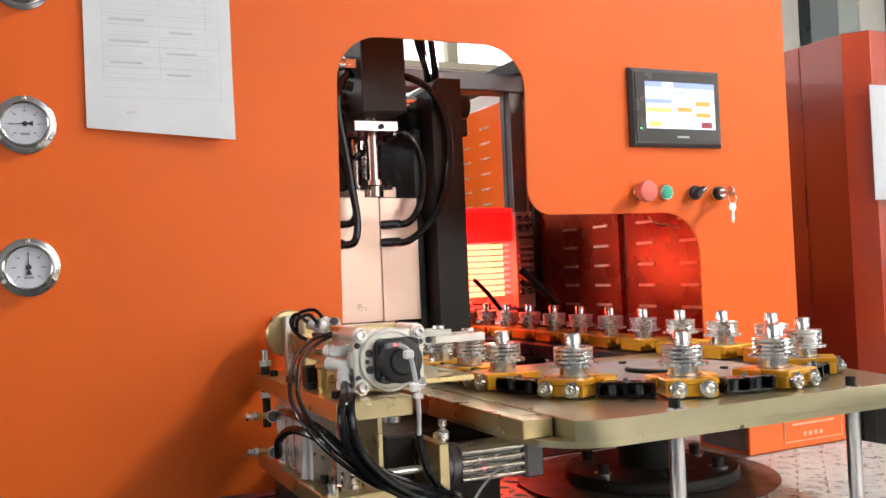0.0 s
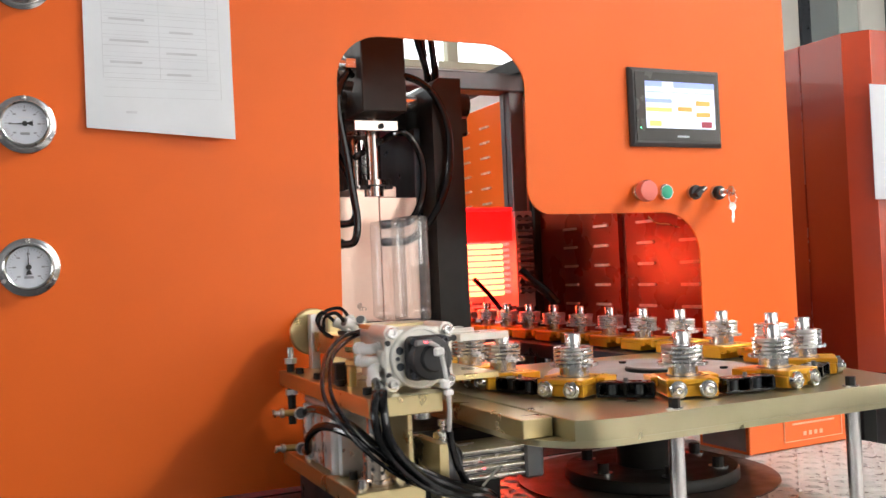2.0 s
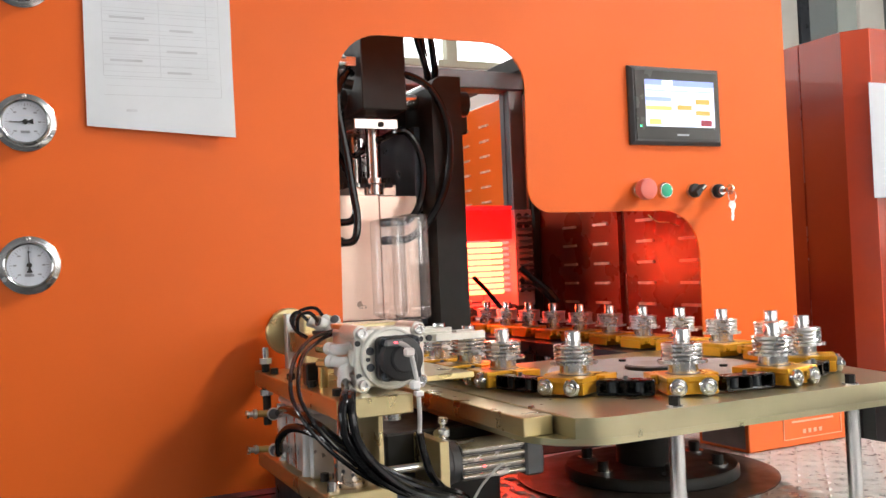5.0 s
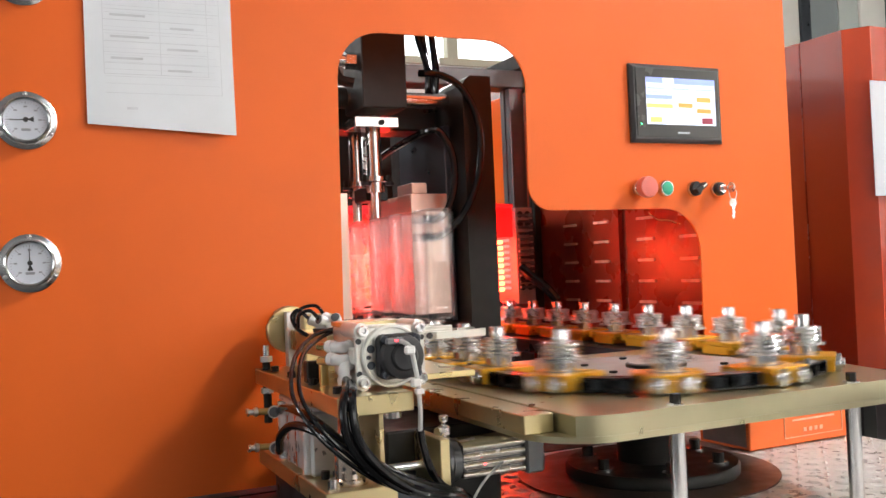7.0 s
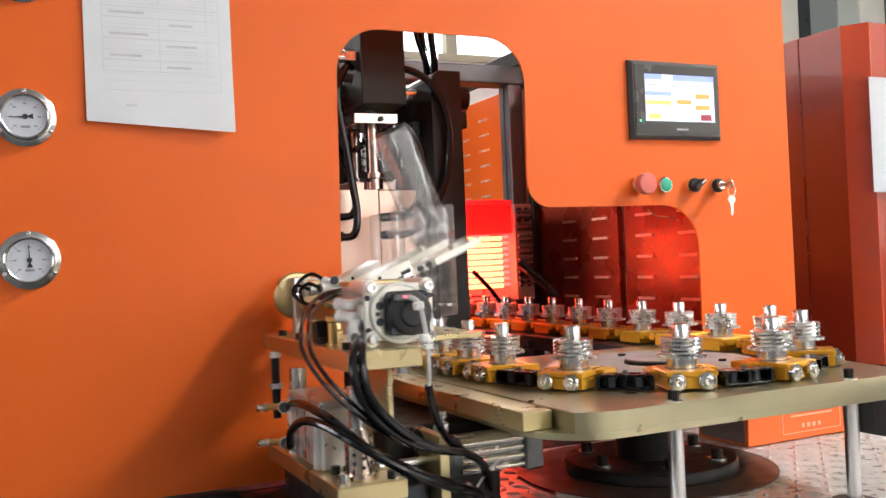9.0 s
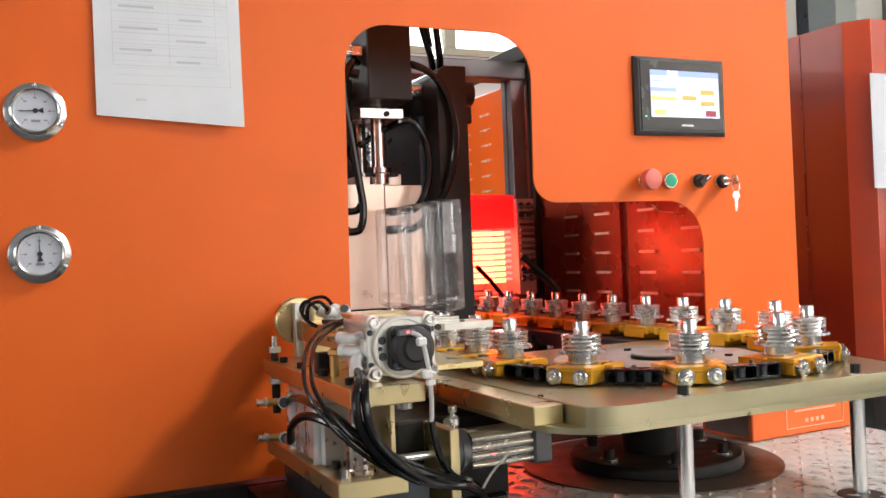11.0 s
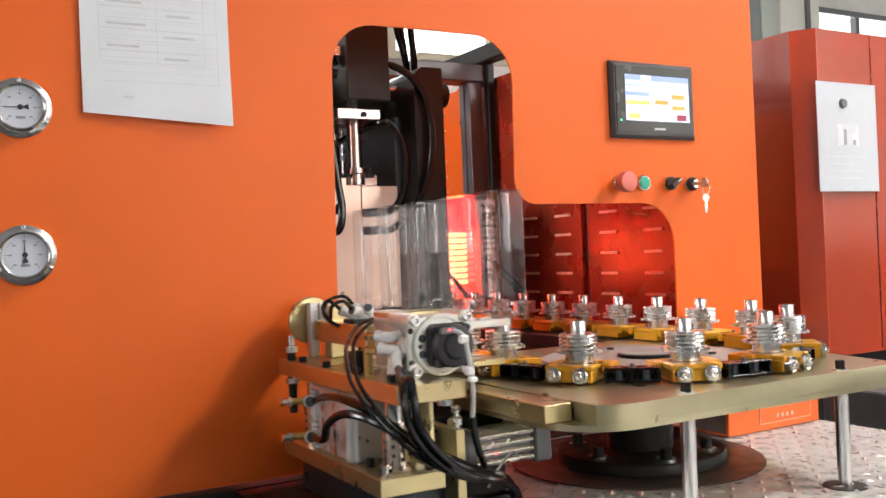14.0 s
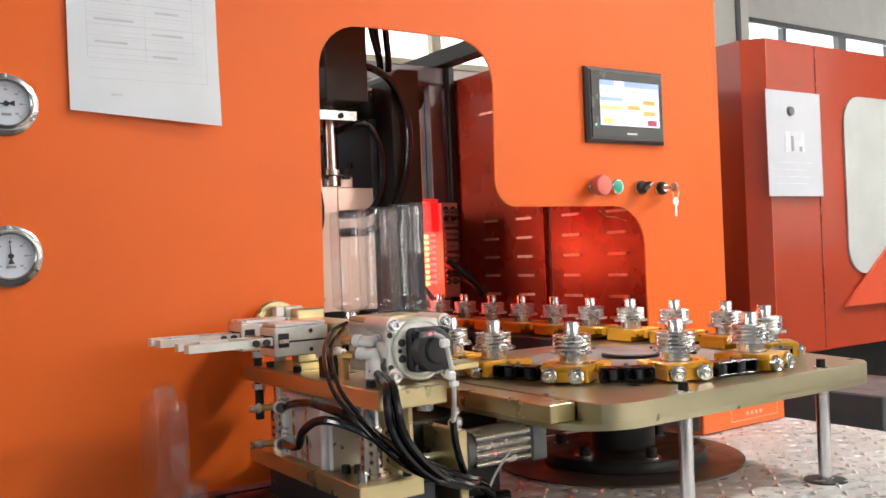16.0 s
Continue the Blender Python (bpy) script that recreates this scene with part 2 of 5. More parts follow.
def lathe(bm, prof, seg=28, m=None):
    """Turned shape round z from (radius, height) pairs; ends are closed."""
    m = m or Matrix()
    rings = []
    for r, z in prof:
        rings.append([bm.verts.new(m @ Vector((r * math.cos(2 * math.pi * i / seg), r * math.sin(2 * math.pi * i / seg), z))) for i in range(seg)])
    for a, b in zip(rings, rings[1:]):
        for i in range(seg):
            bm.faces.new((a[i], a[(i + 1) % seg], b[(i + 1) % seg], b[i]))
    bm.faces.new(rings[0][::-1])
    bm.faces.new(rings[-1])
    return bm


def cable(bm, pts, r, seg=10, n=10):
    """A hose swept along a smooth line through pts."""
    P = [Vector(p) for p in pts]
    line = []
    for i in range(len(P) - 1):
        a, b, c, d = P[max(i - 1, 0)], P[i], P[i + 1], P[min(i + 2, len(P) - 1)]
        for j in range(n):
            u = j / n
            line.append(0.5 * ((2 * b) + (c - a) * u + (2 * a - 5 * b + 4 * c - d) * u * u + (3 * b - a - 3 * c + d) * u ** 3))
    line.append(P[-1])
    up = Vector((0.3, 0.2, 1)).normalized()
    rings = []
    for i, p in enumerate(line):
        d = (line[min(i + 1, len(line) - 1)] - line[max(i - 1, 0)]).normalized()
        s = d.cross(up)
        s = s.normalized() if s.length > 1e-4 else Vector((1, 0, 0))
        up = s.cross(d).normalized()
        rings.append([bm.verts.new(p + r * (math.cos(2 * math.pi * k / seg) * s + math.sin(2 * math.pi * k / seg) * up)) for k in range(seg)])
    for a, b in zip(rings, rings[1:]):
        for k in range(seg):
            bm.faces.new((a[k], a[(k + 1) % seg], b[(k + 1) % seg], b[k]))
    bm.faces.new(rings[0][::-1])
    bm.faces.new(rings[-1])
    return bm


def arc(cx, cy, r, a0, a1, n=8):
    return [(cx + r * math.cos(radians(a0 + (a1 - a0) * i / n)), cy + r * math.sin(radians(a0 + (a1 - a0) * i / n))) for i in range(n + 1)]


def extrude(bm, outline, z0, z1, m=None):
    """A plate of the closed outline (x, y), from z0 to z1."""
    m = m or Matrix()
    lo = [bm.verts.new(m @ Vector((x, y, z0))) for x, y in outline]
    hi = [bm.verts.new(m @ Vector((x, y, z1))) for x, y in outline]
    n = len(outline)
    for i in range(n):
        bm.faces.new((lo[i], lo[(i + 1) % n], hi[(i + 1) % n], hi[i]))
    bm.faces.new(lo[::-1])
    bm.faces.new(hi)
    return bm


def rrect(x0, x1, y0, y1, r, n=6):
    return arc(x1 - r, y1 - r, r, 0, 90, n) + arc(x0 + r, y1 - r, r, 90, 180, n) + arc(x0 + r, y0 + r, r, 180, 270, n) + arc(x1 - r, y0 + r, r, 270, 360, n)


FACE = Matrix(((1, 0, 0, 0), (0, 0, -1, 0), (0, 1, 0, 0), (0, 0, 0, 1)))  # plan (x, y, h) -> (x, -h, y): plates that face the front

# ---- hall ----


def structure(name, bm, material, label, category, parent=None):
    return tagged(part(name, bm, material, parent), label, category, kind="structure")


structure("floor", B(-7, 13, -7, 6, -0.1, 0), CONCRETE, "dark grey concrete workshop floor", "floor")
structure("ceiling", B(-7, 13, -7, 6, 4.6, 4.8), DIM_PAINT, "workshop ceiling darkened to cut bounced light", "ceiling")
structure("wall_west", B(-5.1, -4.9, -7, 6, 0, 4.6), DIM_PAINT, "unseen workshop wall darkened to cut bounced light", "wall")
structure("wall_east", B(10.5, 10.7, -7, 6, 0, 4.6), PLASTER, "plain pale workshop wall", "wall")
structure("wall_south", B(-7, 13, -2.9, -2.7, 0, 4.6), DIM_PAINT, "unseen workshop wall darkened to cut bounced light", "wall")
WY, WZ0, WZ1 = 4.6, 2.47, 3.27
bm = B(-7, 13, WY, WY + 0.2, 0, WZ0)
box(bm, -7, 13, WY, WY + 0.2, WZ1, 4.6)
structure("wall_north", bm, PLASTER, "pale workshop wall under a long window strip", "wall")
win = tagged(empty("window_1"), "long strip of bright windows in beige and dark frames", "window", kind="structure")
part("window_sill", B(-7, 13, WY - 0.03, WY + 0.15, WZ0, WZ0 + 0.05), BEIGE, win)
part("window_head", B(6.95, 13, WY - 0.03, WY - 0.002, WZ1 - 0.03, WZ1 + 0.02), GREY_STEEL, win)
MULLIONS = [(-6.7 + 0.9 * i, 0.085, BEIGE) for i in range(14)] + [(7.60 + 0.98 * i, 0.06 + 0.09 * (i % 2), GREY_STEEL) for i in range(6)]
for (x, w, m), nxt in zip(MULLIONS, MULLIONS[1:] + [(13.0, 0, None)]):
    part("window_frame", B(x, x + w, WY - 0.02, WY + 0.1, WZ0 + 0.054, WZ1 - 0.034), m, win)
    part("pane", B(x + w + 0.004, nxt[0] - 0.004, WY + 0.04, WY + 0.05, WZ0 + 0.054, WZ1 - 0.004), WINDOW_GLOW, win)

WINDOW_GLOW_S = glow("bright_skylight", (1.0, 0.98, 0.94), 350)
# Unseen front panes added as fill; narrow strips put bright lines into reflections.
FILL_GLOW_D = glow("added_front_fill", (1.0, 0.98, 0.95), 0.18)
FILL_GLOW_M = glow("added_front_glow", (1.0, 0.98, 0.95), 2.5)
STRIP_GLOW_O = glow("highlight_strip", (1.0, 0.98, 0.95), 10)
win = tagged(empty("front_fill_panes"), "unseen row of glowing panes added for fill and highlights", "window", kind="structure")
for i in range(8):
    x = -0.20 + i * 0.9
    for j in range(2):
        gap = 0.13 if j and i in (0, 1, 3, 5) else 0.0
        if gap:
            part("highlight_strip", B(x + 0.832 - gap, x + 0.832, -2.698, -2.69, 0.95, 2.20), STRIP_GLOW_O, win)
            gap += 0.004
        part("pane", B(x + 0.43 * j, x + 0.43 * j + 0.40 - gap, -2.698, -2.69, 0.95, 2.20), FILL_GLOW_M if (i, j) in ((0, 1), (1, 0), (1, 1)) else FILL_GLOW_D, win)
        part("upper_pane", B(x + 0.43 * j, x + 0.43 * j + 0.40, -2.698, -2.69, 2.26, 2.78), FILL_GLOW_D, win)
    part("window_frame", B(x + 0.85, x + 0.9, -2.70, -2.66, 0.90, 2.83), BEIGE, win)
    part("transom", B(x, x + 0.848, -2.70, -2.67, 2.203, 2.257), BEIGE, win)
win = tagged(empty("window_5"), "square bright roof light in the workshop ceiling", "window", kind="structure")
part("pane", B(3.61, 4.31, -2.43, -1.73, 4.580, 4.588), WINDOW_GLOW_S, win)
for a in ((3.56, 4.36, -2.48, -2.433), (3.56, 4.36, -1.727, -1.68), (3.56, 3.607, -2.432, -1.728), (4.313, 4.36, -2.432, -1.728)):
    part("window_frame", B(*a, 4.56, 4.599), BEIGE, win)
# Unseen east panes, added because the north wall came out too dark.
FILL_GLOW_E = glow("added_east_glow", (1.0, 0.99, 0.96), 2.4)
win = tagged(empty("east_fill_panes"), "unseen tall panes added to brighten the far wall", "window", kind="structure")
for y in (0.4, 1.4, 2.4, 3.4):
    part("pane", B(10.49, 10.498, y, y + 0.95, 0.6, 3.4), FILL_GLOW_E, win)
    part("window_frame", B(10.46, 10.50, y + 0.952, y + 0.998, 0.55, 3.45), BEIGE, win)
# Unseen panes added so that the west fill has something to come from.
FILL_GLOW_W = glow("added_side_glow", (0.95, 0.98, 1.0), 0.6)
win = tagged(empty("side_fill_panes"), "unseen side panes in beige frames, added to go with the west fill", "window", kind="structure")
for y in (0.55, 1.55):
    part("pane", B(-4.90, -4.888, y, y + 0.95, 1.1, 2.9), FILL_GLOW_W, win)
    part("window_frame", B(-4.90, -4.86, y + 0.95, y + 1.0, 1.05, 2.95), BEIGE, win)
# Unseen panes added for highlight lines on bottles and left-facing metal.
STRIP_GLOW_V = glow("added_low_side_glow", (0.96, 0.98, 1.0), 3.0)
win = tagged(empty("side_highlight_panes"), "unseen pair of panes added for highlights on bottle edges", "window", kind="structure")
for y in (-2.35, -1.30):
    part("pane", B(-4.90, -4.888, y, y + 0.95, 0.95, 2.35), STRIP_GLOW_V, win)
    part("window_frame", B(-4.90, -4.86, y + 0.954, y + 1.0, 0.90, 2.40), BEIGE, win)
column = tagged(empty("hall_column"), "cream painted column and grey door in the workshop wall", "column", kind="structure")
part("shaft", B(6.40, 6.93, WY - 0.12, WY - 0.035, 0, 4.6, bevel=0.01), CREAM, column)
part("conduit", B(6.71, 6.76, WY - 0.15, WY - 0.121, 0, 4.6), GREY_STEEL, column)
part("pale_strip", B(6.16, 6.397, WY - 0.09, WY - 0.035, 0, 4.6), PALE_GREEN, column)
part("door_leaf", B(5.81, 6.157, WY - 0.08, WY - 0.035, 0, 4.6), GREEN_GREY, column)
part("door_jamb", B(5.70, 5.807, WY - 0.10, WY - 0.035, 0, 4.6), DARK_STEEL, column)
part("wall_strip", B(5.40, 5.697, WY - 0.07, WY - 0.035, 0, 4.6), CREAM, column)

# ---- machine body ----
X0, X1, Z0, Z1 = -1.3, 0.895, 0.685, 1.95


def panel_with_opening():
    bm = bmesh.new()
    hole = [(-0.084, 0.60)] + arc(0.005, 1.326, 0.078, 180, 90) + arc(0.20, 1.326, 0.078, 90, 0)
    hole += arc(0.320, 1.150, 0.046, 180, 270) + arc(0.570, 1.022, 0.082, 90, 0) + [(0.652, 0.60)]
    out = [(X0, 0.60), (X0, Z1), (X1, Z1), (X1, 0.60)]
    ring = out + hole[::-1]
    pts = [Vector((x, 0, max(z, Z0))) for x, z in ring]
    vs, back = [bm.verts.new(q) for q in pts], [bm.verts.new(q + Vector((0, 0.004, 0))) for q in pts]
    for a, b, c in tessellate_polygon([[Vector((q.x, q.z, 0)) for q in pts]]):
        bm.faces.new((vs[a], vs[b], vs[c]))
        bm.faces.new((back[c], back[b], back[a]))
    for k in range(len(pts)):
        n = (k + 1) % len(pts)
        bm.faces.new((vs[k], vs[n], back[n], back[k]))
    return bm


machine = tagged(empty("blow_moulding_machine"), "orange powder-coated bottle blowing machine with an open front", "machine", kind="structure")
part("front_panel", panel_with_opening(), ORANGE, machine)
part("base_frame", B(X0, -0.262, -0.02, 1.6, 0.45, Z0 - 0.003), BLACK, machine, "black steel base frame under the panel")
part("left_wall", B(X0, X0 + 0.015, 0.015, 1.8, Z0, 1.0), INNER_RED, machine)
part("back_wall", B(X0, X1 + 0.1, 1.9, 1.92, 0.3, 1.62), BLACK, machine)
part("roof_beam", B(0.14, 0.90, 1.02, 1.10, 1.545, 1.60, bevel=0.004), GREY_STEEL, machine)
part("roof_plate", B(-1.0, 0.86, 1.60, 1.9, 1.60, 1.612), GREY_STEEL, machine)
part("side_beam", B(0.84, 0.89, 0.02, 1.9, 1.60, 1.65, bevel=0.004), BLACK, machine)


def post(x0, x1, y0, y1):
    bm = B(x0, x1, y0, y1, 0.676, 1.60, bevel=0.003)
    box(bm, x0 - 0.004, x0, (y0 + y1) / 2 - 0.004, (y0 + y1) / 2 + 0.004, 0.70, 1.58)
    return bm


part("frame_post", post(0.815, 0.865, 1.03, 1.09), GREY_STEEL, machine)
part("frame_post", post(0.868, 0.892, 1.00, 1.028), BLACK, machine)


def louvred_door(y0, y1, z0, z1, slots, paint):
    door = part("side_door", B(0.900, 0.912, y0, y1, z0, z1, bevel=0.002), paint, machine, "louvred machine door, light and shade put into its colour")
    for ys, zs in slots:
        for y in ys:
            for z in zs:
                bm = bmesh.new()
                extrude(bm, rrect(-0.034, 0.034, -0.0036, 0.0036, 0.0033, 3), 0, 0.005, Matrix.Translation((0.900, y, z)) @ Matrix(((0, 0, -1, 0), (-1, 0, 0, 0), (0, 1, 0, 0), (0, 0, 0, 1))))
                part("louvre", bm, LOUVRE, door)
    part("door_edge", B(0.885, 0.8985, y0 + 0.003, y0 + 0.028, z0, z1), paint, door)
    return door


ZS = [1.434] + [1.113 - 0.0535 * i for i in range(6)]
# The two near doors take the shaded colour, the daylit rear one plain orange.
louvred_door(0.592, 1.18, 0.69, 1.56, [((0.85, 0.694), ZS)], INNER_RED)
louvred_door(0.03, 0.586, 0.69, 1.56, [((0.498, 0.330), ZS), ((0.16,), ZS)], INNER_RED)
louvred_door(1.19, 1.88, 0.9, 1.56, [((1.36, 1.51), [1.49 - 0.052 * i for i in range(6)])], ORANGE)
strut = tagged(empty("gas_strut"), "slim steel gas strut on the inner door", "strut")
part("rod", T((0.885, 1.16, 1.33), (0.885, 1.17, 1.44), 0.004, seg=10), BRIGHT, strut)
part("cylinder", T((0.885, 1.15, 1.18), (0.885, 1.16, 1.33), 0.009, seg=12), BLACK, strut)
part("ball_end", B(0.872, 0.898, 1.15, 1.19, 1.436, 1.450, bevel=0.003), STEEL, strut)

# deck
part("deck_skirt", B(-0.260, -0.133, -1.25, -0.004, 0.640, 0.6755), BLACK, machine, "black steel skirt beside the tread plate")
deck = structure("deck", B(-0.13, 0.81, -1.25, -0.004, 0.640, 0.676), CHECKER, "worn grey steel tread-plate deck of the machine", "deck")
structure("inner_deck", B(-0.26, 0.895, 0.004, 1.9, 0.640, 0.676), BLACK, "black steel deck inside the machine", "deck")


def tread_marks():
    bm = bmesh.new()
    n = 0
    for i in range(33):
        for j in range(40):
            x, y = -0.115 + i * 0.0285, -1.13 + j * 0.0285
            if y > -0.02 or x > 0.80:
                continue
            a = 45 if (i + j) % 2 else -45
            m = Matrix.Translation((x, y, 0.676)) @ Matrix.Rotation(radians(a), 4, "Z")
            co = [(-0.0135, 0, 0), (0, -0.0052, 0), (0.0135, 0, 0), (0, 0.0052, 0), (-0.0055, 0, 0.0030), (0.0055, 0, 0.0030)]
            v = [bm.verts.new(m @ Vector(c)) for c in co]
            for f in ((0, 1, 4), (1, 5, 4), (1, 2, 5), (2, 3, 5), (3, 4, 5), (3, 0, 4)):
                bm.faces.new([v[k] for k in f])
    return bm


tagged(part("tread_pattern", tread_marks(), CHECKER, deck), kind="stuff")
tagged(part("oil_plate", lathe(bmesh.new(), [(0.20, 0.6775), (0.20, 0.6795)], 64, Matrix.Translation((0.331, -0.226, 0))), BROWN_DISC), "round dark oily plate let into the deck", "plate", kind="structure")

# second machine
cab = tagged(empty("neighbouring_machine"), "red-orange painted machine cabinet standing behind", "machine")
bm = bmesh.new()
extrude(bm, [(1.66, 2.6), (1.66, 0.53), (1.705, 0.47), (4.2, 0.47), (4.2, 2.6)], 0.66, 1.655)
part("housing", bm, RED_PAINT, cab)
part("plinth", B(1.75, 4.1, 0.6, 2.5, 0, 0.66), BLACK, cab)
part("corner_trim", extrude(bmesh.new(), [(1.658, 0.529), (1.7035, 0.468), (1.707, 0.468), (1.707, 0.474), (1.664, 0.532)], 0.662, 1.653), RED_TRIM, cab)
part("panel_seam", B(1.957, 1.961, 0.468, 0.472, 0.67, 1.65), INNER_RED, cab)
part("panel_seam", B(1.658, 1.662, 0.690, 0.694, 0.67, 1.65), INNER_RED, cab)
bm = extrude(bmesh.new(), rrect(2.10, 2.95, 0.90, 1.50, 0.09), 0, 0.006, Matrix.Translation((0, 0.47, 0)) @ FACE)
part("window_pane", bm, SMOKED, cab, "rounded smoked grey viewing window")
# Thin red triangle set just proud of the cabinet front.
part("triangle_plate", extrude(bmesh.new(), [(2.05, 0.795), (2.75, 0.795), (2.75, 1.30)], 0, 0.012, Matrix.Translation((0, 0.462, 0)) @ FACE), RED_TRIM, cab, "thin red triangle on the cabinet front")
note2 = tagged(empty("pinned_note"), "white sheet of paper with a printed picture on the red cabinet", "paper")
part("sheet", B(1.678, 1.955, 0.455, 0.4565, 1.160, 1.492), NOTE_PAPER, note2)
part("magnet", lathe(bmesh.new(), [(0.016, 0), (0.013, 0.008)], 18, Matrix.Translation((1.795, 0.4545, 1.428)) @ FACE), GREY_STEEL, note2)
part("printed_picture", B(1.765, 1.865, 0.4540, 0.4547, 1.30, 1.365), FAINT_INK, note2)
part("printed_picture", B(1.795, 1.808, 0.4532, 0.4538, 1.302, 1.350), INK, note2)
part("printed_picture", B(1.838, 1.850, 0.4532, 0.4538, 1.302, 1.318), INK, note2)
for i in range(4):
    part("print_line", B(1.71, 1.90 - 0.03 * (i % 2), 0.4541, 0.4547, 1.265 - 0.022 * i, 1.267 - 0.022 * i), FAINT_INK, note2)
grille = tagged(empty("floor_grille"), "grey louvred metal box in the shade behind the deck", "vent box")
part("casing", B(1.45, 1.78, -0.02, 0.30, 0.0, 0.62, bevel=0.004), GREY_STEEL, grille)
for i in range(9):
    part("slat", B(1.47, 1.76, -0.03, -0.018, 0.30 + 0.034 * i, 0.318 + 0.034 * i, bevel=0.002), GREY_STEEL, grille)

# ---- things on the front panel ----


def gauge(x, z, needle):
    g = tagged(empty("pressure_gauge"), "round chrome pressure gauge with a white dial on the orange panel", "gauge", group="gauges on the panel")
    m = Matrix.Translation((0, 0, 0)) @ FACE
    part("flange", lathe(bmesh.new(), [(0.041, 0), (0.041, 0.003), (0.036, 0.006), (0.033, 0.007)], 48, m), BRIGHT, g, smooth=40)
    bm = bmesh.new()
    prof = [(0.0335, 0.006), (0.0335, 0.014), (0.031, 0.016), (0.029, 0.0145), (0.029, 0.009)]
    lathe(bm, prof, 48, m)
    part("bezel", bm, BRIGHT, g, smooth=40)
    part("dial", lathe(bmesh.new(), [(0.0288, 0.0092), (0.0288, 0.0102)], 40, m), DIAL, g)
    bm = bmesh.new()
    for i in range(31):
        a = radians(225 - 9 * i)
        r0 = 0.0215 if i % 5 == 0 else 0.0235
        mm = m @ Matrix.Translation((0, 0, 0.0104)) @ Matrix.Rotation(a, 4, "Z")
        w = 0.0005 if i % 5 == 0 else 0.00025
        v = [bm.verts.new(mm @ Vector(c)) for c in ((r0, -w, 0), (0.0258, -w, 0), (0.0258, w, 0), (r0, w, 0))]
        bm.faces.new(v)
    part("scale", bm, INK, g)
    bm = bmesh.new()
    for i in range(7):
        a = radians(225 - 45 * i)
        x0, y0 = 0.0185 * math.cos(a), 0.0185 * math.sin(a)
        v = [bm.verts.new(m @ Vector((x0 + dx, y0 + dy, 0.0104))) for dx, dy in ((-0.0022, -0.0011), (0.0022, -0.0011), (0.0022, 0.0011), (-0.0022, 0.0011))]
        bm.faces.new(v)
    part("scale_figures", bm, INK, g)
    part("dial_marking", B(-0.0085, 0.0085, -0.0112, -0.0106, 0.0080, 0.0094), FAINT_INK, g)
    part("needle_hub", lathe(bmesh.new(), [(0.0036, 0.0112), (0.0036, 0.0124)], 16, m), BLACK_MATT, g)
    mm = m @ Matrix.Translation((0, 0, 0.0112)) @ Matrix.Rotation(radians(needle), 4, "Z")
    part("needle", extrude(bmesh.new(), [(-0.0105, -0.0040), (-0.0035, -0.0010), (0.021, -0.0004), (0.021, 0.0004), (-0.0035, 0.0010), (-0.0105, 0.0040)], 0, 0.0006, mm), BLACK_MATT, g)
    part("dial_marking", B(-0.006, 0.006, -0.0112, -0.0106, -0.016, -0.0125), INK, g)
    for a in (90, 210, 330):
        p = (0.0375 * math.cos(radians(a)), 0.0375 * math.sin(radians(a)))
        part("screw", lathe(bmesh.new(), [(0.0032, 0.004), (0.003, 0.0075), (0.001, 0.0085)], 14, m @ Matrix.Translation((*p, 0))), STEEL, g, smooth=50)
    g.matrix_world = pose(x, 0, z)
    return g


gauge(-0.536, 1.243, 183)
gauge(-0.537, 1.042, 92)
gauge(-0.535, 1.447, 140)

sheet = tagged(empty("paper_notice"), "white sheet of paper with faint printed forms on the panel", "paper")


def sheet_y(x, z):
    u = min(max((z - 1.232) / 0.30, 0), 1)
    return -0.003 - 0.010 * (1 - u) ** 2 * (0.3 + 0.7 * (x + 0.455) / 0.212)


bm = bmesh.new()
rows = []
for j in range(9):
    rows.append([])
    for i in range(11):
        x = -0.455 + 0.212 * i / 10
        z = 1.240 - 0.014 * (i / 10) + 0.30 * j / 8
        rows[-1].append(bm.verts.new((x, sheet_y(x, z) + 0.0006 * math.sin(3 * i + j), z)))
for a, b in zip(rows, rows[1:]):
    for i in range(10):
        bm.faces.new((a[i], a[i + 1], b[i + 1], b[i]))
part("sheet", bm, PAPER, sheet, smooth=60)


def printed(x0, x1, z0, z1, material):
    bm = bmesh.new()
    n = max(1, int((x1 - x0) / 0.012))
    m = max(1, int((z1 - z0) / 0.02))
    g = [[bm.verts.new((x0 + (x1 - x0) * i / n, sheet_y(x0 + (x1 - x0) * i / n, z0 + (z1 - z0) * j / m) - 0.0014, z0 + (z1 - z0) * j / m)) for i in range(n + 1)] for j in range(m + 1)]
    for a, b in zip(g, g[1:]):
        for i in range(n):
            bm.faces.new((a[i], a[i + 1], b[i + 1], b[i]))
    part("print_line", bm, material, sheet)


for z, x1 in ((1.286, -0.262), (1.314, -0.28), (1.330, -0.28), (1.346, -0.28), (1.362, -0.262), (1.378, -0.28), (1.394, -0.28), (1.410, -0.262)):
    printed(-0.43, x1, z, z + 0.0006, FAINT_INK)
for i in range(15):
    printed(-0.428, -0.264 - 0.004 * (i % 3), 1.300 + 0.0105 * i, 1.3004 + 0.0105 * i, FAINT_INK)
for x in (-0.262, -0.281, -0.35, -0.43):
    printed(x, x + 0.0006, 1.286 if x > -0.27 else 1.314, 1.45, FAINT_INK)
for x0, x1, z in ((-0.340, -0.305, 1.320), (-0.42, -0.375, 1.336), (-0.340, -0.295, 1.352), (-0.42, -0.365, 1.368), (-0.335, -0.30, 1.384), (-0.40, -0.385, 1.262), (-0.42, -0.37, 1.400)):
    printed(x0, x1, z, z + 0.0035, FAINT_INK)

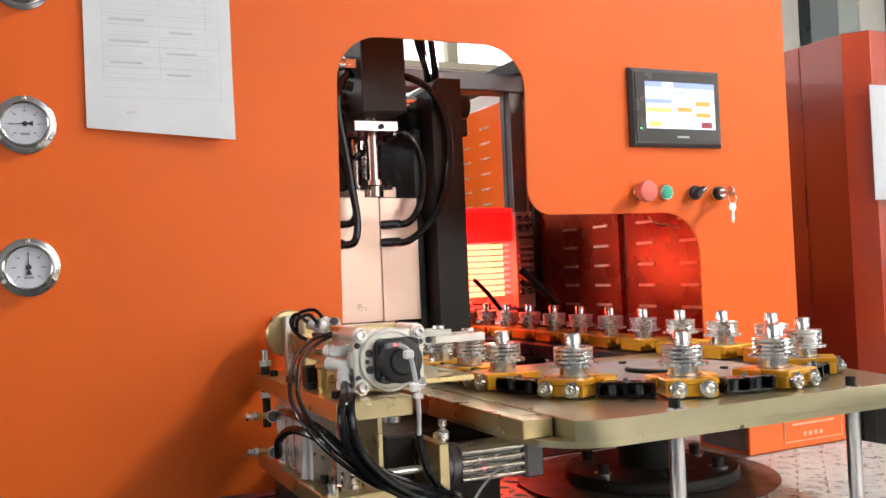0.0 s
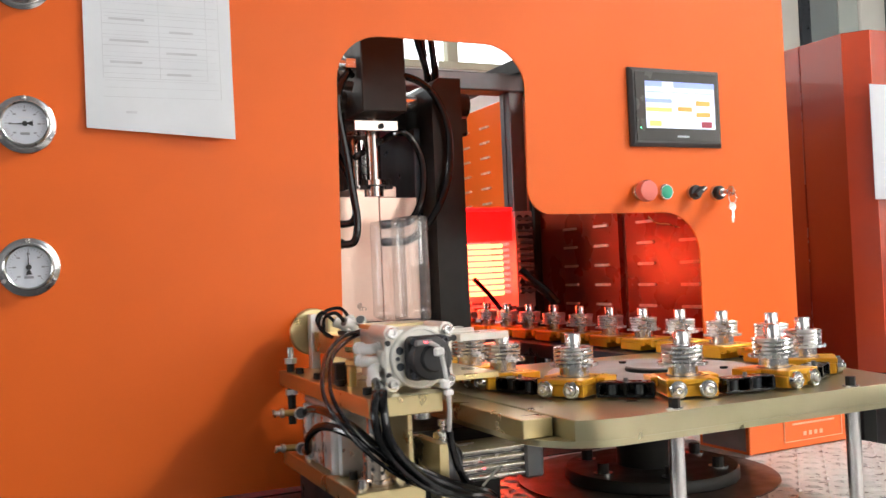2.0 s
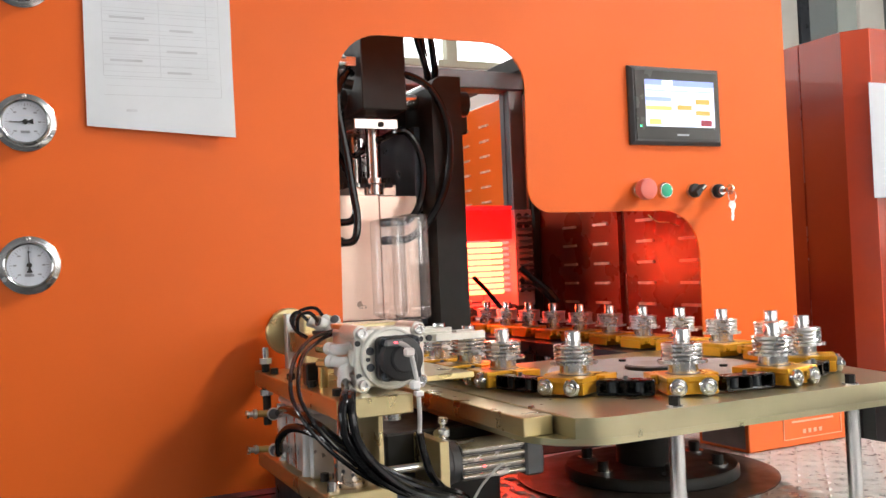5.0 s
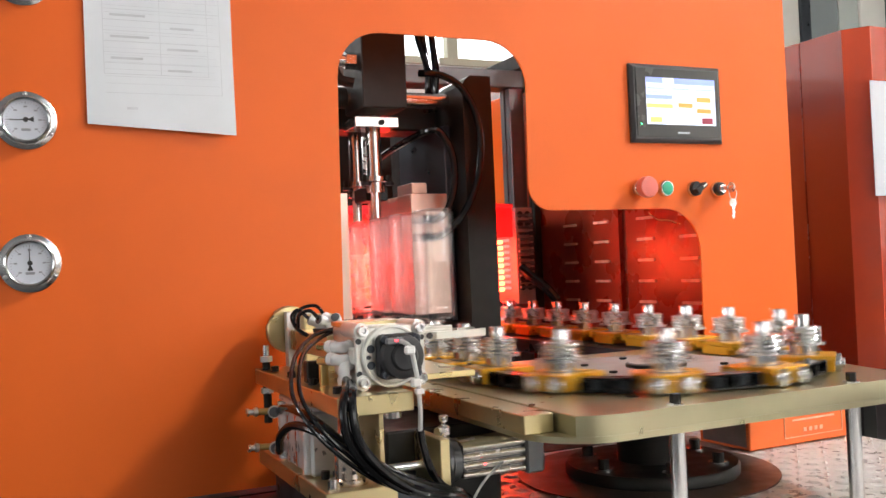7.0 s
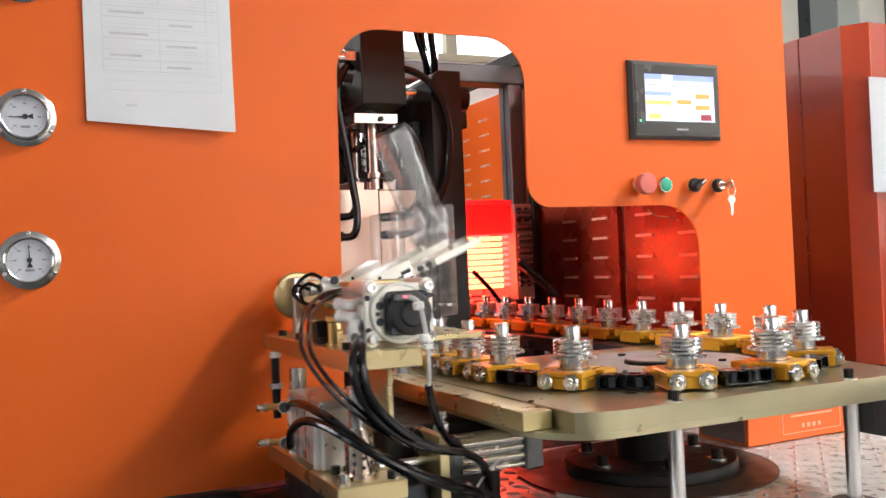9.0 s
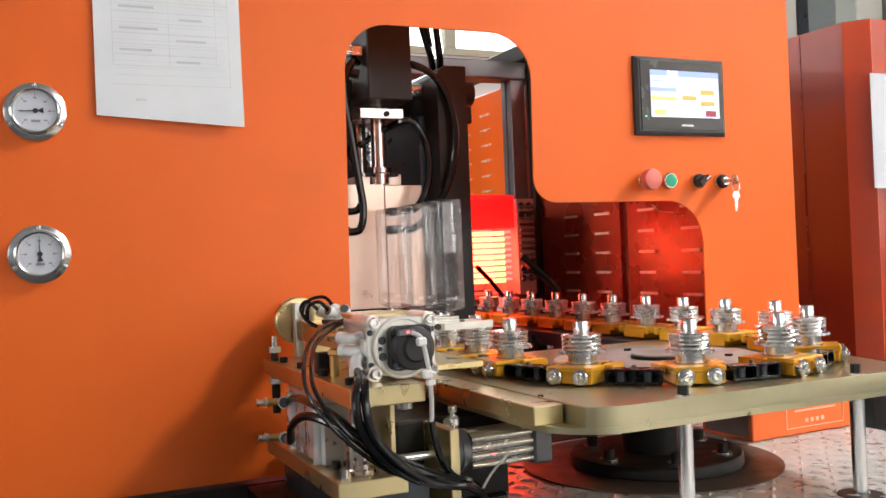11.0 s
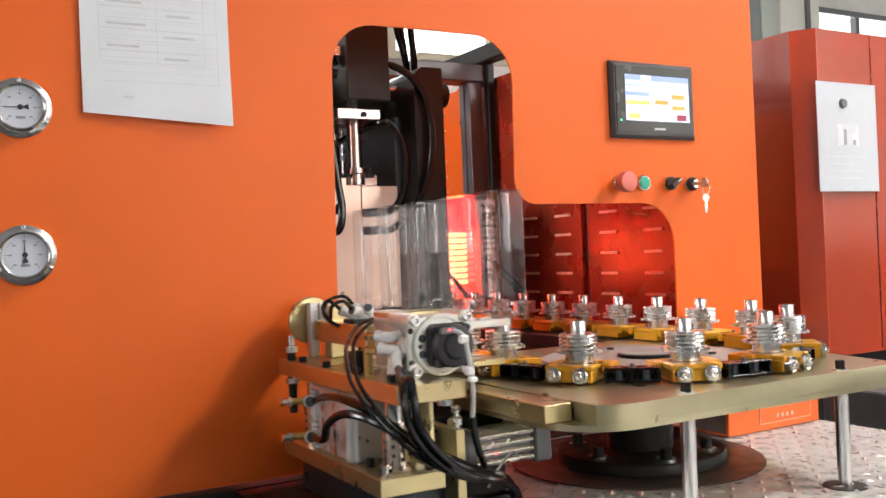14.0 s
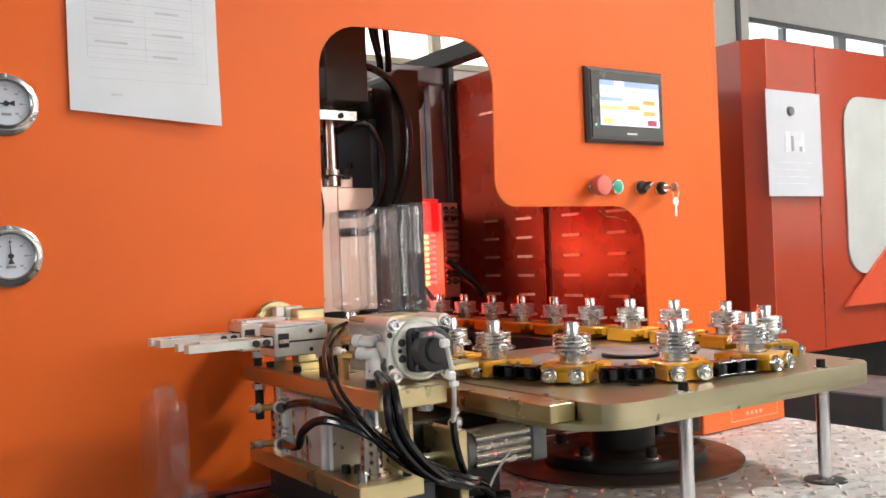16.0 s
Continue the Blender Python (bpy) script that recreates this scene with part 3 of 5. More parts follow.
# touch screen
hmi = tagged(empty("touch_screen"), "dark grey framed touch screen lit with a coloured menu", "screen")
SX0, SX1, SZ0, SZ1 = 0.497, 0.712, 1.229, 1.378
bm = bmesh.new()
o = [(SX0, SZ0), (SX1, SZ0), (SX1, SZ1), (SX0, SZ1)]
i1 = [(SX0 + 0.006, SZ0 + 0.006), (SX1 - 0.006, SZ0 + 0.006), (SX1 - 0.006, SZ1 - 0.006), (SX0 + 0.006, SZ1 - 0.006)]
va = [bm.verts.new((x, 0.0, z)) for x, z in o]
vb = [bm.verts.new((x, -0.006, z)) for x, z in o]
vc = [bm.verts.new((x, -0.011, z)) for x, z in i1]
for a, b in ((va, vb), (vb, vc)):
    for k in range(4):
        bm.faces.new((a[k], a[(k + 1) % 4], b[(k + 1) % 4], b[k]))
bm.faces.new(vc)
part("housing", bm, BEZEL, hmi)
part("bezel", B(SX0 + 0.010, SX1 - 0.010, -0.0128, -0.0105, SZ0 + 0.010, SZ1 - 0.009), BEZEL_GLOSS, hmi, "glossy dark brown screen surround")
LX0, LX1, LZ0, LZ1 = 0.529, 0.693, 1.263, 1.352
part("display", B(LX0, LX1, -0.0137, -0.0127, LZ0, LZ1), SCREEN_WHITE, hmi)


def key_area(u0, u1, v0, v1, material):
    w, h = LX1 - LX0, LZ1 - LZ0
    part("menu_field", B(LX0 + u0 * w, LX0 + u1 * w, -0.0143, -0.0138, LZ1 - v1 * h, LZ1 - v0 * h), material, hmi)


key_area(0.0, 0.24, 0.0, 0.12, SCREEN_BLUE)
key_area(0.40, 1.0, 0.0, 0.13, SCREEN_BLUE)
for u in (0.0, 0.345, 0.69):
    key_area(u, u + 0.295, 0.215, 0.235, SCREEN_BLUE)
    key_area(u, u + 0.295, 0.30, 0.315, SCREEN_BLUE)
key_area(0.0, 0.37, 0.37, 0.46, SCREEN_BLUE)
key_area(0.0, 0.37, 0.56, 0.65, SCREEN_YELLOW)
for u, v, w in ((0.02, 0.235, 0.24), (0.365, 0.235, 0.24), (0.71, 0.235, 0.24), (0.45, 0.42, 0.20), (0.45, 0.72, 0.18), (0.72, 0.56, 0.20), (0.02, 0.49, 0.30), (0.02, 0.68, 0.30)):
    key_area(u, u + w, v, v + 0.035, SCREEN_GREY)
key_area(0.04, 0.21, 0.84, 0.96, SCREEN_YELLOW)
key_area(0.45, 0.66, 0.53, 0.63, SCREEN_ORANGE)
key_area(0.72, 0.93, 0.39, 0.50, SCREEN_ORANGE)
key_area(0.72, 0.93, 0.64, 0.74, SCREEN_ORANGE)
key_area(0.79, 0.95, 0.84, 0.97, SCREEN_RED)
part("maker_mark", B(0.600, 0.628, -0.0136, -0.0128, 1.246, 1.2495), FAINT_INK, hmi)
part("indicator", lathe(bmesh.new(), [(0.0016, 0.0128), (0.0016, 0.0138)], 10, Matrix.Translation((0.516, 0, 1.263)) @ FACE), LED, hmi)

# push buttons
BZ = 1.143


def collar(parent, r=0.0150, h=0.008):
    part("collar", lathe(bmesh.new(), [(r, 0), (r, h * 0.6), (r - 0.002, h)], 32, FACE), BRIGHT, parent, smooth=40)


stop = tagged(empty("emergency_stop_button"), "red mushroom emergency stop button", "button")
collar(stop)
part("mushroom_head", lathe(bmesh.new(), [(0.011, 0.006), (0.012, 0.014), (0.0190, 0.018), (0.0200, 0.022), (0.0200, 0.031), (0.0186, 0.034), (0.0150, 0.0352), (0.002, 0.0355)], 36, FACE), RED_KNOB, stop, smooth=45)
stop.matrix_world = pose(0.512, 0, BZ)
go = tagged(empty("start_button"), "green round push button in a chrome ring", "button")
part("collar", lathe(bmesh.new(), [(0.0155, 0), (0.0155, 0.010), (0.0138, 0.012), (0.0128, 0.012), (0.0128, 0.009)], 32, FACE), BRIGHT, go, smooth=40)
part("cap", lathe(bmesh.new(), [(0.0125, 0.008), (0.0125, 0.0125), (0.010, 0.0135), (0.002, 0.0138)], 28, FACE), GREEN, go, smooth=50)
go.matrix_world = pose(0.570, 0, BZ - 0.001)
sw = tagged(empty("selector_switch"), "black selector switch with a white pointer line", "switch")
collar(sw)
part("knob_base", lathe(bmesh.new(), [(0.0138, 0.006), (0.0138, 0.012), (0.012, 0.014)], 28, FACE), BLACK_MATT, sw, smooth=40)
rot = FACE @ Matrix.Rotation(radians(35), 4, "Z")
part("lever", extrude(bmesh.new(), [(-0.012, -0.0045), (0.014, -0.004), (0.014, 0.004), (-0.012, 0.0045)], 0.013, 0.027, rot), BLACK_MATT, sw)
part("pointer", extrude(bmesh.new(), [(0.004, -0.0014), (0.0142, -0.0014), (0.0142, 0.0014), (0.004, 0.0014)], 0.0270, 0.0278, rot), WHITE, sw)
sw.matrix_world = pose(0.640, 0, BZ - 0.002)
ks = tagged(empty("key_switch"), "chrome key switch with a key and a spare key", "switch")
collar(ks)
part("knob_base", lathe(bmesh.new(), [(0.0135, 0.006), (0.0135, 0.014), (0.011, 0.017)], 28, FACE), BLACK_MATT, ks, smooth=40)
part("lock_barrel", lathe(bmesh.new(), [(0.0085, 0.016), (0.008, 0.021)], 20, FACE), BRIGHT, ks)
key = part("key", extrude(bmesh.new(), rrect(-0.003, 0.003, -0.004, 0.004, 0.002, 3), 0.02, 0.034, FACE), STEEL, ks)
part("key_bow", extrude(bmesh.new(), arc(0, 0, 0.010, 0, 350, 18), 0, 0.002, Matrix.Translation((0, -0.042, 0)) @ Matrix.Rotation(radians(90), 4, "Y") @ Matrix.Translation((0, 0, -0.001))), STEEL, key)
hang = part("spare_key", extrude(bmesh.new(), arc(0, -0.030, 0.0085, 0, 350, 18), 0, 0.002, Matrix.Translation((0.003, -0.041, 0)) @ FACE), STEEL, ks)
part("key_blade", extrude(bmesh.new(), [(-0.003, -0.038), (0.003, -0.038), (0.003, -0.053), (0.0015, -0.055), (0.003, -0.057), (0.0, -0.061), (-0.003, -0.058)], 0.0003, 0.0017, Matrix.Translation((0.003, -0.041, 0)) @ FACE), STEEL, hang)
part("key_ring", cable(bmesh.new(), [(0.003 + 0.009 * math.sin(radians(a)), -0.043, -0.012 + 0.012 * math.cos(radians(a))) for a in range(0, 361, 45)], 0.0008, 6, 4), STEEL, ks)
ks.matrix_world = pose(0.697, 0, BZ - 0.003)

# ---- turntable ----
TZ = 0.837
table = tagged(empty("chain_table"), "gold zinc-plated steel table plate carrying the chain of holders", "table")
front = arc(0.520, -0.500, 0.045, 270, 360, 8) + [(0.612, -0.30), (0.66, -0.02), (0.66, 0.03)]


def table_plate(outline, z0, z1, c=0.0011):
    """A plate with a narrow chamfer round its upper edge."""
    bm = extrude(bmesh.new(), outline, z0, z1)
    rim = [e for e in bm.edges if all(abs(v.co.z - z1) < 1e-6 for v in e.verts)]
    bmesh.ops.bevel(bm, geom=rim, offset=c, segments=1, profile=0.5, affect="EDGES")
    return bm


part("plate", table_plate(arc(0.070, -0.455, 0.09, 233, 270, 10) + front + [(0.0155, 0.03)], TZ - 0.0236, TZ), ZINC_WORN, table, smooth=30)
part("under_plate", extrude(bmesh.new(), arc(0.070, -0.455, 0.09, 180, 270, 16) + front + [(-0.020, 0.03)], TZ - 0.0314, TZ - 0.0238), ZINC_WORN, table, smooth=30)
part("edge_bar", B(-0.027, 0.013, -0.484, 0.03, TZ - 0.0236, TZ - 0.001, bevel=0.0012), ZINC, table)
part("chain_rail", B(0.03, 0.155, 0.032, 1.85, TZ - 0.03, TZ - 0.001), DARK_STEEL, table)
part("chain_rail", B(0.50, 0.64, 0.032, 1.85, TZ - 0.03, TZ - 0.001), DARK_STEEL, table)
for x, y in ((0.152, -0.532), (0.440, -0.532)):
    part("leg", T((x, y, 0.676), (x, y, TZ - 0.0316), 0.0095, seg=24), BRIGHT, table, "polished round steel leg", smooth=40)
    b = part("bolt", T((x, y, TZ), (x, y, TZ + 0.002), 0.0105, seg=20), STEEL, table)
    part("bolt_head", T((x, y, TZ + 0.002), (x, y, TZ + 0.013), 0.0068, seg=6), BLACK, b)
for x, y in ((0.60, 0.5), (0.09, 0.8), (0.60, 1.2)):
    part("leg", T((x, y, 0.676), (x, y, TZ - 0.03), 0.0105, seg=24), BRIGHT, table, smooth=40)
part("leg_hole", lathe(bmesh.new(), [(0.030, 0.6766), (0.030, 0.6776)], 28, Matrix.Translation((0.440, -0.532, 0))), BLACK, table)

CX, CY, RM, PITCH, RC, PHASE = 0.3313, -0.2262, 0.2388, 0.1126, 0.1858, 0.0369
spro = tagged(empty("sprocket"), "worn grey sprocket disc on the table with a black hub ring", "sprocket")
part("disc", lathe(bmesh.new(), [(0.158, 0), (0.160, 0.002), (0.160, 0.007), (0.157, 0.008)], 72, Matrix.Translation((CX, CY - 0.03, TZ + 0.001))), DISC, spro, smooth=40)
part("hub_ring", lathe(bmesh.new(), [(0.046, 0.0), (0.046, 0.0045), (0.044, 0.005)], 40, Matrix.Translation((0.33, -0.265, TZ + 0.0092))), BLACK, spro, smooth=40)
part("hub_cap", lathe(bmesh.new(), [(0.041, 0.0), (0.041, 0.0015)], 40, Matrix.Translation((0.33, -0.265, TZ + 0.0143))), DISC, spro)
for i in range(6):
    a = radians(60 * i + 20)
    part("bolt", T((CX + 0.105 * math.cos(a), CY - 0.03 + 0.105 * math.sin(a), TZ + 0.0091), (CX + 0.105 * math.cos(a), CY - 0.03 + 0.105 * math.sin(a), TZ + 0.0125), 0.006, seg=6), BLACK, spro)
hub = tagged(empty("hub_bearing"), "black steel bearing column bolted under the table", "bearing")
HX, HY = 0.335, -0.235
part("column", T((HX, HY, 0.70), (HX, HY, TZ - 0.0316), 0.052, seg=44), BLACK, hub, smooth=40)
part("flange", lathe(bmesh.new(), [(0.131, 0.6797), (0.133, 0.682), (0.133, 0.694), (0.130, 0.698), (0.07, 0.6985)], 56, Matrix.Translation((HX, HY, 0))), BLACK, hub, smooth=40)
for i in range(6):
    a = radians(60 * i + 10)
    px, py = HX + 0.102 * math.cos(a), HY + 0.102 * math.sin(a)
    b = part("bolt", T((px, py, 0.698), (px, py, 0.7005), 0.0145, seg=20), BRIGHT, hub)
    part("bolt_head", T((px, py, 0.7005), (px, py, 0.7145), 0.0088, seg=12), BLACK, b)

# Black box added to fill the dark cavity; it blocks the oven's red spill.
cavity = tagged(empty("cavity_box"), "black box filling the dark cavity under the table", "cabinet")
part("casing", B(-0.122, 0.045, -0.285, -0.03, 0.677, 0.799, bevel=0.003), BLACK, cavity)
part("casing_edge", B(-0.119, 0.042, -0.2865, -0.2853, 0.681, 0.685), GREY_STEEL, cavity)

rag = tagged(empty("paper_scrap"), "small crumpled white scrap on the table edge", "scrap")
bm = bmesh.new()
rows = [[bm.verts.new((0.290 + 0.0075 * i, -0.490 + 0.0055 * j - 0.0012 * i, TZ + 0.0012 + 0.0042 * (math.sin(2.3 * i + 1.7 * j) * 0.5 + 0.5))) for i in range(8)] for j in range(4)]
for a, b in zip(rows, rows[1:]):
    for i in range(7):
        bm.faces.new((a[i], a[i + 1], b[i + 1], b[i]))
bmesh.ops.solidify(bm, geom=bm.faces, thickness=0.0008)
part("sheet", bm, PAPER, rag)

# carton
carton = tagged(empty("cardboard_box"), "orange printed carton lying on the tread-plate deck", "box")
part("body", B(0, 0.244, 0, 0.123, 0, 0.087, bevel=0.002), CARTON, carton)
part("end_label", B(-0.0015, -0.0005, 0.008, 0.113, 0.006, 0.082), CARTON_SIDE, carton)
for i in range(4):
    part("print_line", B(0.099, 0.199, -0.0012, -0.0004, 0.067 - 0.009 * i, 0.0700 - 0.009 * i), FAINT_PRINT_O, carton)
for x in (0.124, 0.137, 0.150, 0.163):
    part("print_mark", B(x, x + 0.007, -0.0012, -0.0004, 0.020, 0.027), FAINT_PRINT_O, carton)
for a in ((0.079, 0.219, 0.012, 0.0132), (0.079, 0.219, 0.079, 0.0802), (0.079, 0.0802, 0.0132, 0.079), (0.2178, 0.219, 0.0132, 0.079)):
    part("print_frame", B(a[0], a[1], -0.0012, -0.0004, a[2], a[3]), FAINT_PRINT_O, carton)
carton.matrix_world = pose(0.556, -0.213, 0.678, 0, 0, 1.5)

# ---- chain of holders ----


def chain_pose(k):
    s, h = k * PITCH + PHASE, RC * math.pi / 2
    if s < -h:
        return pose(CX - RM, CY - s - h, TZ, 0, 0, -90)
    if s > h:
        return pose(CX + RM, CY + s - h, TZ, 0, 0, 90)
    a = s / RC
    return pose(CX + RM * math.sin(a), CY - RM * math.cos(a), TZ, 0, 0, math.degrees(a))


def make_holder():
    """Built with its outer side towards -y."""
    h = tagged(empty("bottle_holder"), "ringed steel mandrel on an amber yellow chain carriage with two rollers", "holder", group="holders on the chain")
    part("carriage_block", B(-0.0325, 0.0325, -0.0425, 0.034, 0.0025, 0.0178, bevel=0.0010), YELLOW, h)
    part("carriage_top", B(-0.0335, 0.0335, -0.0445, 0.036, 0.0180, 0.0250, bevel=0.0012), YELLOW, h)
    part("side_ear", B(-0.0440, -0.0337, -0.004, 0.036, 0.0120, 0.0246, bevel=0.001), YELLOW, h)
    part("side_ear", B(0.0337, 0.0460, -0.004, 0.036, 0.0120, 0.0246, bevel=0.001), YELLOW, h)
    part("seat_bore", lathe(bmesh.new(), [(0.0228, 0.0252), (0.0228, 0.0256)], 28), BROWN_DISC, h)
    for x in (-0.020, 0.018):
        r = part("roller", lathe(bmesh.new(), [(0.0100, 0), (0.0115, 0.0012), (0.0115, 0.0070), (0.0103, 0.0084), (0.0092, 0.0072), (0.0078, 0.0072), (0.0070, 0.0090), (0.0056, 0.0094)], 26, Matrix.Translation((x, -0.0427, 0.0125)) @ FACE), WASHER, h, smooth=30)
        part("roller_bolt", lathe(bmesh.new(), [(0.0050, 0.0094), (0.0050, 0.0122), (0.0040, 0.0132), (0.0020, 0.0128), (0.0008, 0.0112)], 14, Matrix.Translation((x, -0.0427, 0.0125)) @ FACE), STEEL, r, smooth=40)
    man = part("mandrel", lathe(bmesh.new(), [(0.0195, 0.0250), (0.0195, 0.0390)], 32), BRIGHT, h, smooth=35)
    n = 18
    o = []
    for i in range(n):
        a = 360 / n * i
        o += [(r * math.cos(radians(a + d)), r * math.sin(radians(a + d))) for r, d in ((0.0325, 0), (0.0325, 9), (0.0285, 11), (0.0285, 18))]
    part("toothed_ring", extrude(bmesh.new(), o, 0.0392, 0.0428), STEEL, man)
    z = 0.0430
    for i in range(4):
        part("ring", lathe(bmesh.new(), [(0.0240, z), (0.0262, z + 0.0006), (0.0269, z + 0.0015), (0.0269, z + 0.0040), (0.0262, z + 0.0049), (0.0242, z + 0.0055)], 32), STEEL, man, smooth=30)
        z += 0.0056
    part("peg", lathe(bmesh.new(), [(0.0108, z), (0.0108, 0.0815), (0.0096, 0.0832)], 24), BRIGHT, man, smooth=35)
    return h


def make_link():
    """A pair of open box links, built across the gap between two carriages."""
    c = tagged(empty("chain_link"), "black oiled steel box links joining two carriages", "chain link", group="links of the chain")
    bm = B(-0.0365, 0.0365, -0.0345, -0.0060, 0.0190, 0.0215, bevel=0.0008)
    box(bm, -0.0365, 0.0365, -0.0345, -0.0060, 0.0020, 0.0050, bevel=0.0008)
    for x in (-0.0350, 0.0, 0.0350):
        box(bm, x - 0.0022, x + 0.0022, -0.0345, -0.0060, 0.0051, 0.0189)
    box(bm, -0.0328, 0.0328, -0.0100, -0.0080, 0.0051, 0.0189)
    part("link_frame", bm, CHAIN, c)
    for x in (-0.0175, 0.0175):
        part("link_roller", T((x, -0.020, 0.0052), (x, -0.020, 0.0188), 0.0075, seg=14), DARK_STEEL, c, smooth=40)
    part("link_pin", T((0.0, -0.022, 0.0216), (0.0, -0.022, 0.0265), 0.0030, seg=10), GREY_STEEL, c)
    return c


# ---- bottles ----


def flask_ring(bm, a, b, r, z, n=5):
    return [bm.verts.new((x, y, z)) for x, y in rrect(-a / 2, a / 2, -b / 2, b / 2, r, n)]


def make_bottle():
    """Neck at the foot, base on top, as it stands on its peg."""
    bt = tagged(empty("clear_bottle"), "clear flat-sided plastic bottle standing neck down on its holder", "bottle", group="blown bottles")
    bm = bmesh.new()
    sec = [(0.0272, 0.0272, 0.0135, 0.0162), (0.030, 0.034, 0.0148, 0.018), (0.040, 0.068, 0.010, 0.021), (0.0435, 0.077, 0.008, 0.025), (0.044, 0.078, 0.007, 0.030),
           (0.044, 0.078, 0.007, 0.040), (0.043, 0.077, 0.007, 0.044), (0.044, 0.078, 0.007, 0.048), (0.044, 0.078, 0.007, 0.198), (0.0432, 0.0772, 0.007, 0.203), (0.040, 0.074, 0.006, 0.2065)]
    ro = [flask_ring(bm, *q) for q in sec]
    for a, b in zip(ro, ro[1:]):
        for i in range(len(a)):
            bm.faces.new((a[i], a[(i + 1) % len(a)], b[(i + 1) % len(a)], b[i]))
    bm.faces.new(ro[-1])
    body = part("body", bm, PET, bt, smooth=35)
    neck = part("neck", lathe(bmesh.new(), [(0.0136, 0.0), (0.0146, 0.002), (0.0136, 0.004), (0.0146, 0.006), (0.0136, 0.008), (0.0136, 0.012), (0.0170, 0.0128), (0.0170, 0.0152), (0.0136, 0.016)], 28), PET_NECK, bt, "ribbed clear bottle neck", smooth=35)
    body.visible_shadow = neck.visible_shadow = False
    return bt


BOTTLE_Z = 0.0670

# ---- mould ----
MX, MY0, MY1, MZ0, MZ1 = 0.096, 0.277, 0.53, 0.918, 1.162
left = tagged(empty("mould_half"), "bright aluminium mould half on the clamping plate", "mould", group="mould halves")
part("block", B(MX - 0.096, MX - 0.0006, MY0, MY1, MZ0, MZ1, bevel=0.001), MOLD, left)
part("platen", B(MX - 0.153, MX - 0.097, 0.285, 0.60, 0.88, 1.30, bevel=0.003), BLACK, left)
part("top_cleat", B(MX - 0.05, MX - 0.022, MY0 + 0.02, MY0 + 0.10, MZ1, MZ1 + 0.018, bevel=0.001), MOLD, left)
part("hose", cable(bmesh.new(), [(-0.005, 0.245, 1.070), (0.021, 0.222, 1.072), (0.030, 0.222, 1.112), (0.023, 0.222, 1.168), (0.013, 0.222, 1.242), (0.002, 0.222, 1.311), (0.003, 0.222, 1.354), (0.022, 0.228, 1.390), (0.04, 0.25, 1.395)], 0.0075), HOSE, left)
part("hose", cable(bmesh.new(), [(0.000, 0.250, 1.108), (0.022, 0.232, 1.110), (0.030, 0.230, 1.135), (0.020, 0.235, 1.20), (-0.02, 0.240, 1.27)], 0.0072), HOSE, left)
part("hose_fitting", T((0.008, 0.276, 1.072), (0.002, 0.240, 1.070), 0.010, seg=14), BLACK, left)
right = tagged(empty("mould_half"), "bright aluminium mould half beside a tall black clamping plate", "mould", group="mould halves")
part("block", B(MX + 0.0006, MX + 0.080, MY0, MY1, MZ0, MZ1 - 0.002, bevel=0.001), MOLD, right)
part("back_plate", B(MX + 0.081, MX + 0.096, MY0 + 0.004, MY1, 0.90, 1.30, bevel=0.002), DARK_STEEL, right, "dark blued steel backing plate")
bm = extrude(bmesh.new(), [(0.0, 0.87), (0.064, 0.87), (0.064, 1.392), (0.018, 1.392), (0.006, 1.383), (0.0, 1.372)], 0, 0.40, Matrix.Translation((MX + 0.098, 0.622, 0)) @ FACE)
part("platen", bm, BLACK, right)
part("top_cleat", B(MX + 0.012, MX + 0.045, MY0 + 0.02, MY0 + 0.10, MZ1, MZ1 + 0.022, bevel=0.001), MOLD, right)
part("shield_plate", B(MX + 0.094, MX + 0.176, 0.505, 0.513, MZ1 - 0.02, 1.310, bevel=0.001), DULL_PLATE, right, "dull pinkish grey shield plate")
part("hose", cable(bmesh.new(), [(0.116, 0.262, 1.106), (0.136, 0.232, 1.108), (0.156, 0.225, 1.132), (0.170, 0.225, 1.178), (0.167, 0.225, 1.234), (0.142, 0.225, 1.277), (0.118, 0.240, 1.279), (0.098, 0.36, 1.262), (0.090, 0.46, 1.245)], 0.0072), HOSE, right)
part("hose", cable(bmesh.new(), [(0.112, 0.262, 1.072), (0.135, 0.225, 1.073), (0.177, 0.212, 1.111), (0.210, 0.206, 1.177), (0.222, 0.206, 1.255), (0.213, 0.208, 1.316), (0.186, 0.212, 1.365), (0.143, 0.212, 1.387), (0.11, 0.24, 1.395)], 0.0072), HOSE, right)
part("rear_plate", B(0.245, 0.335, 0.640, 0.648, 1.10, 1.345), ALU, right, "dull grey rear plate")
for z in (1.107, 1.072):
    part("hose_fitting", T((0.100, 0.277, z), (0.124, 0.247, z), 0.0085, seg=14), DARK_STEEL, right)
for y in (MY0 + 0.05, MY0 + 0.16):
    part("guide_block", B(MX - 0.05, MX + 0.05, y, y + 0.02, 0.90, 0.916), BLACK, right)

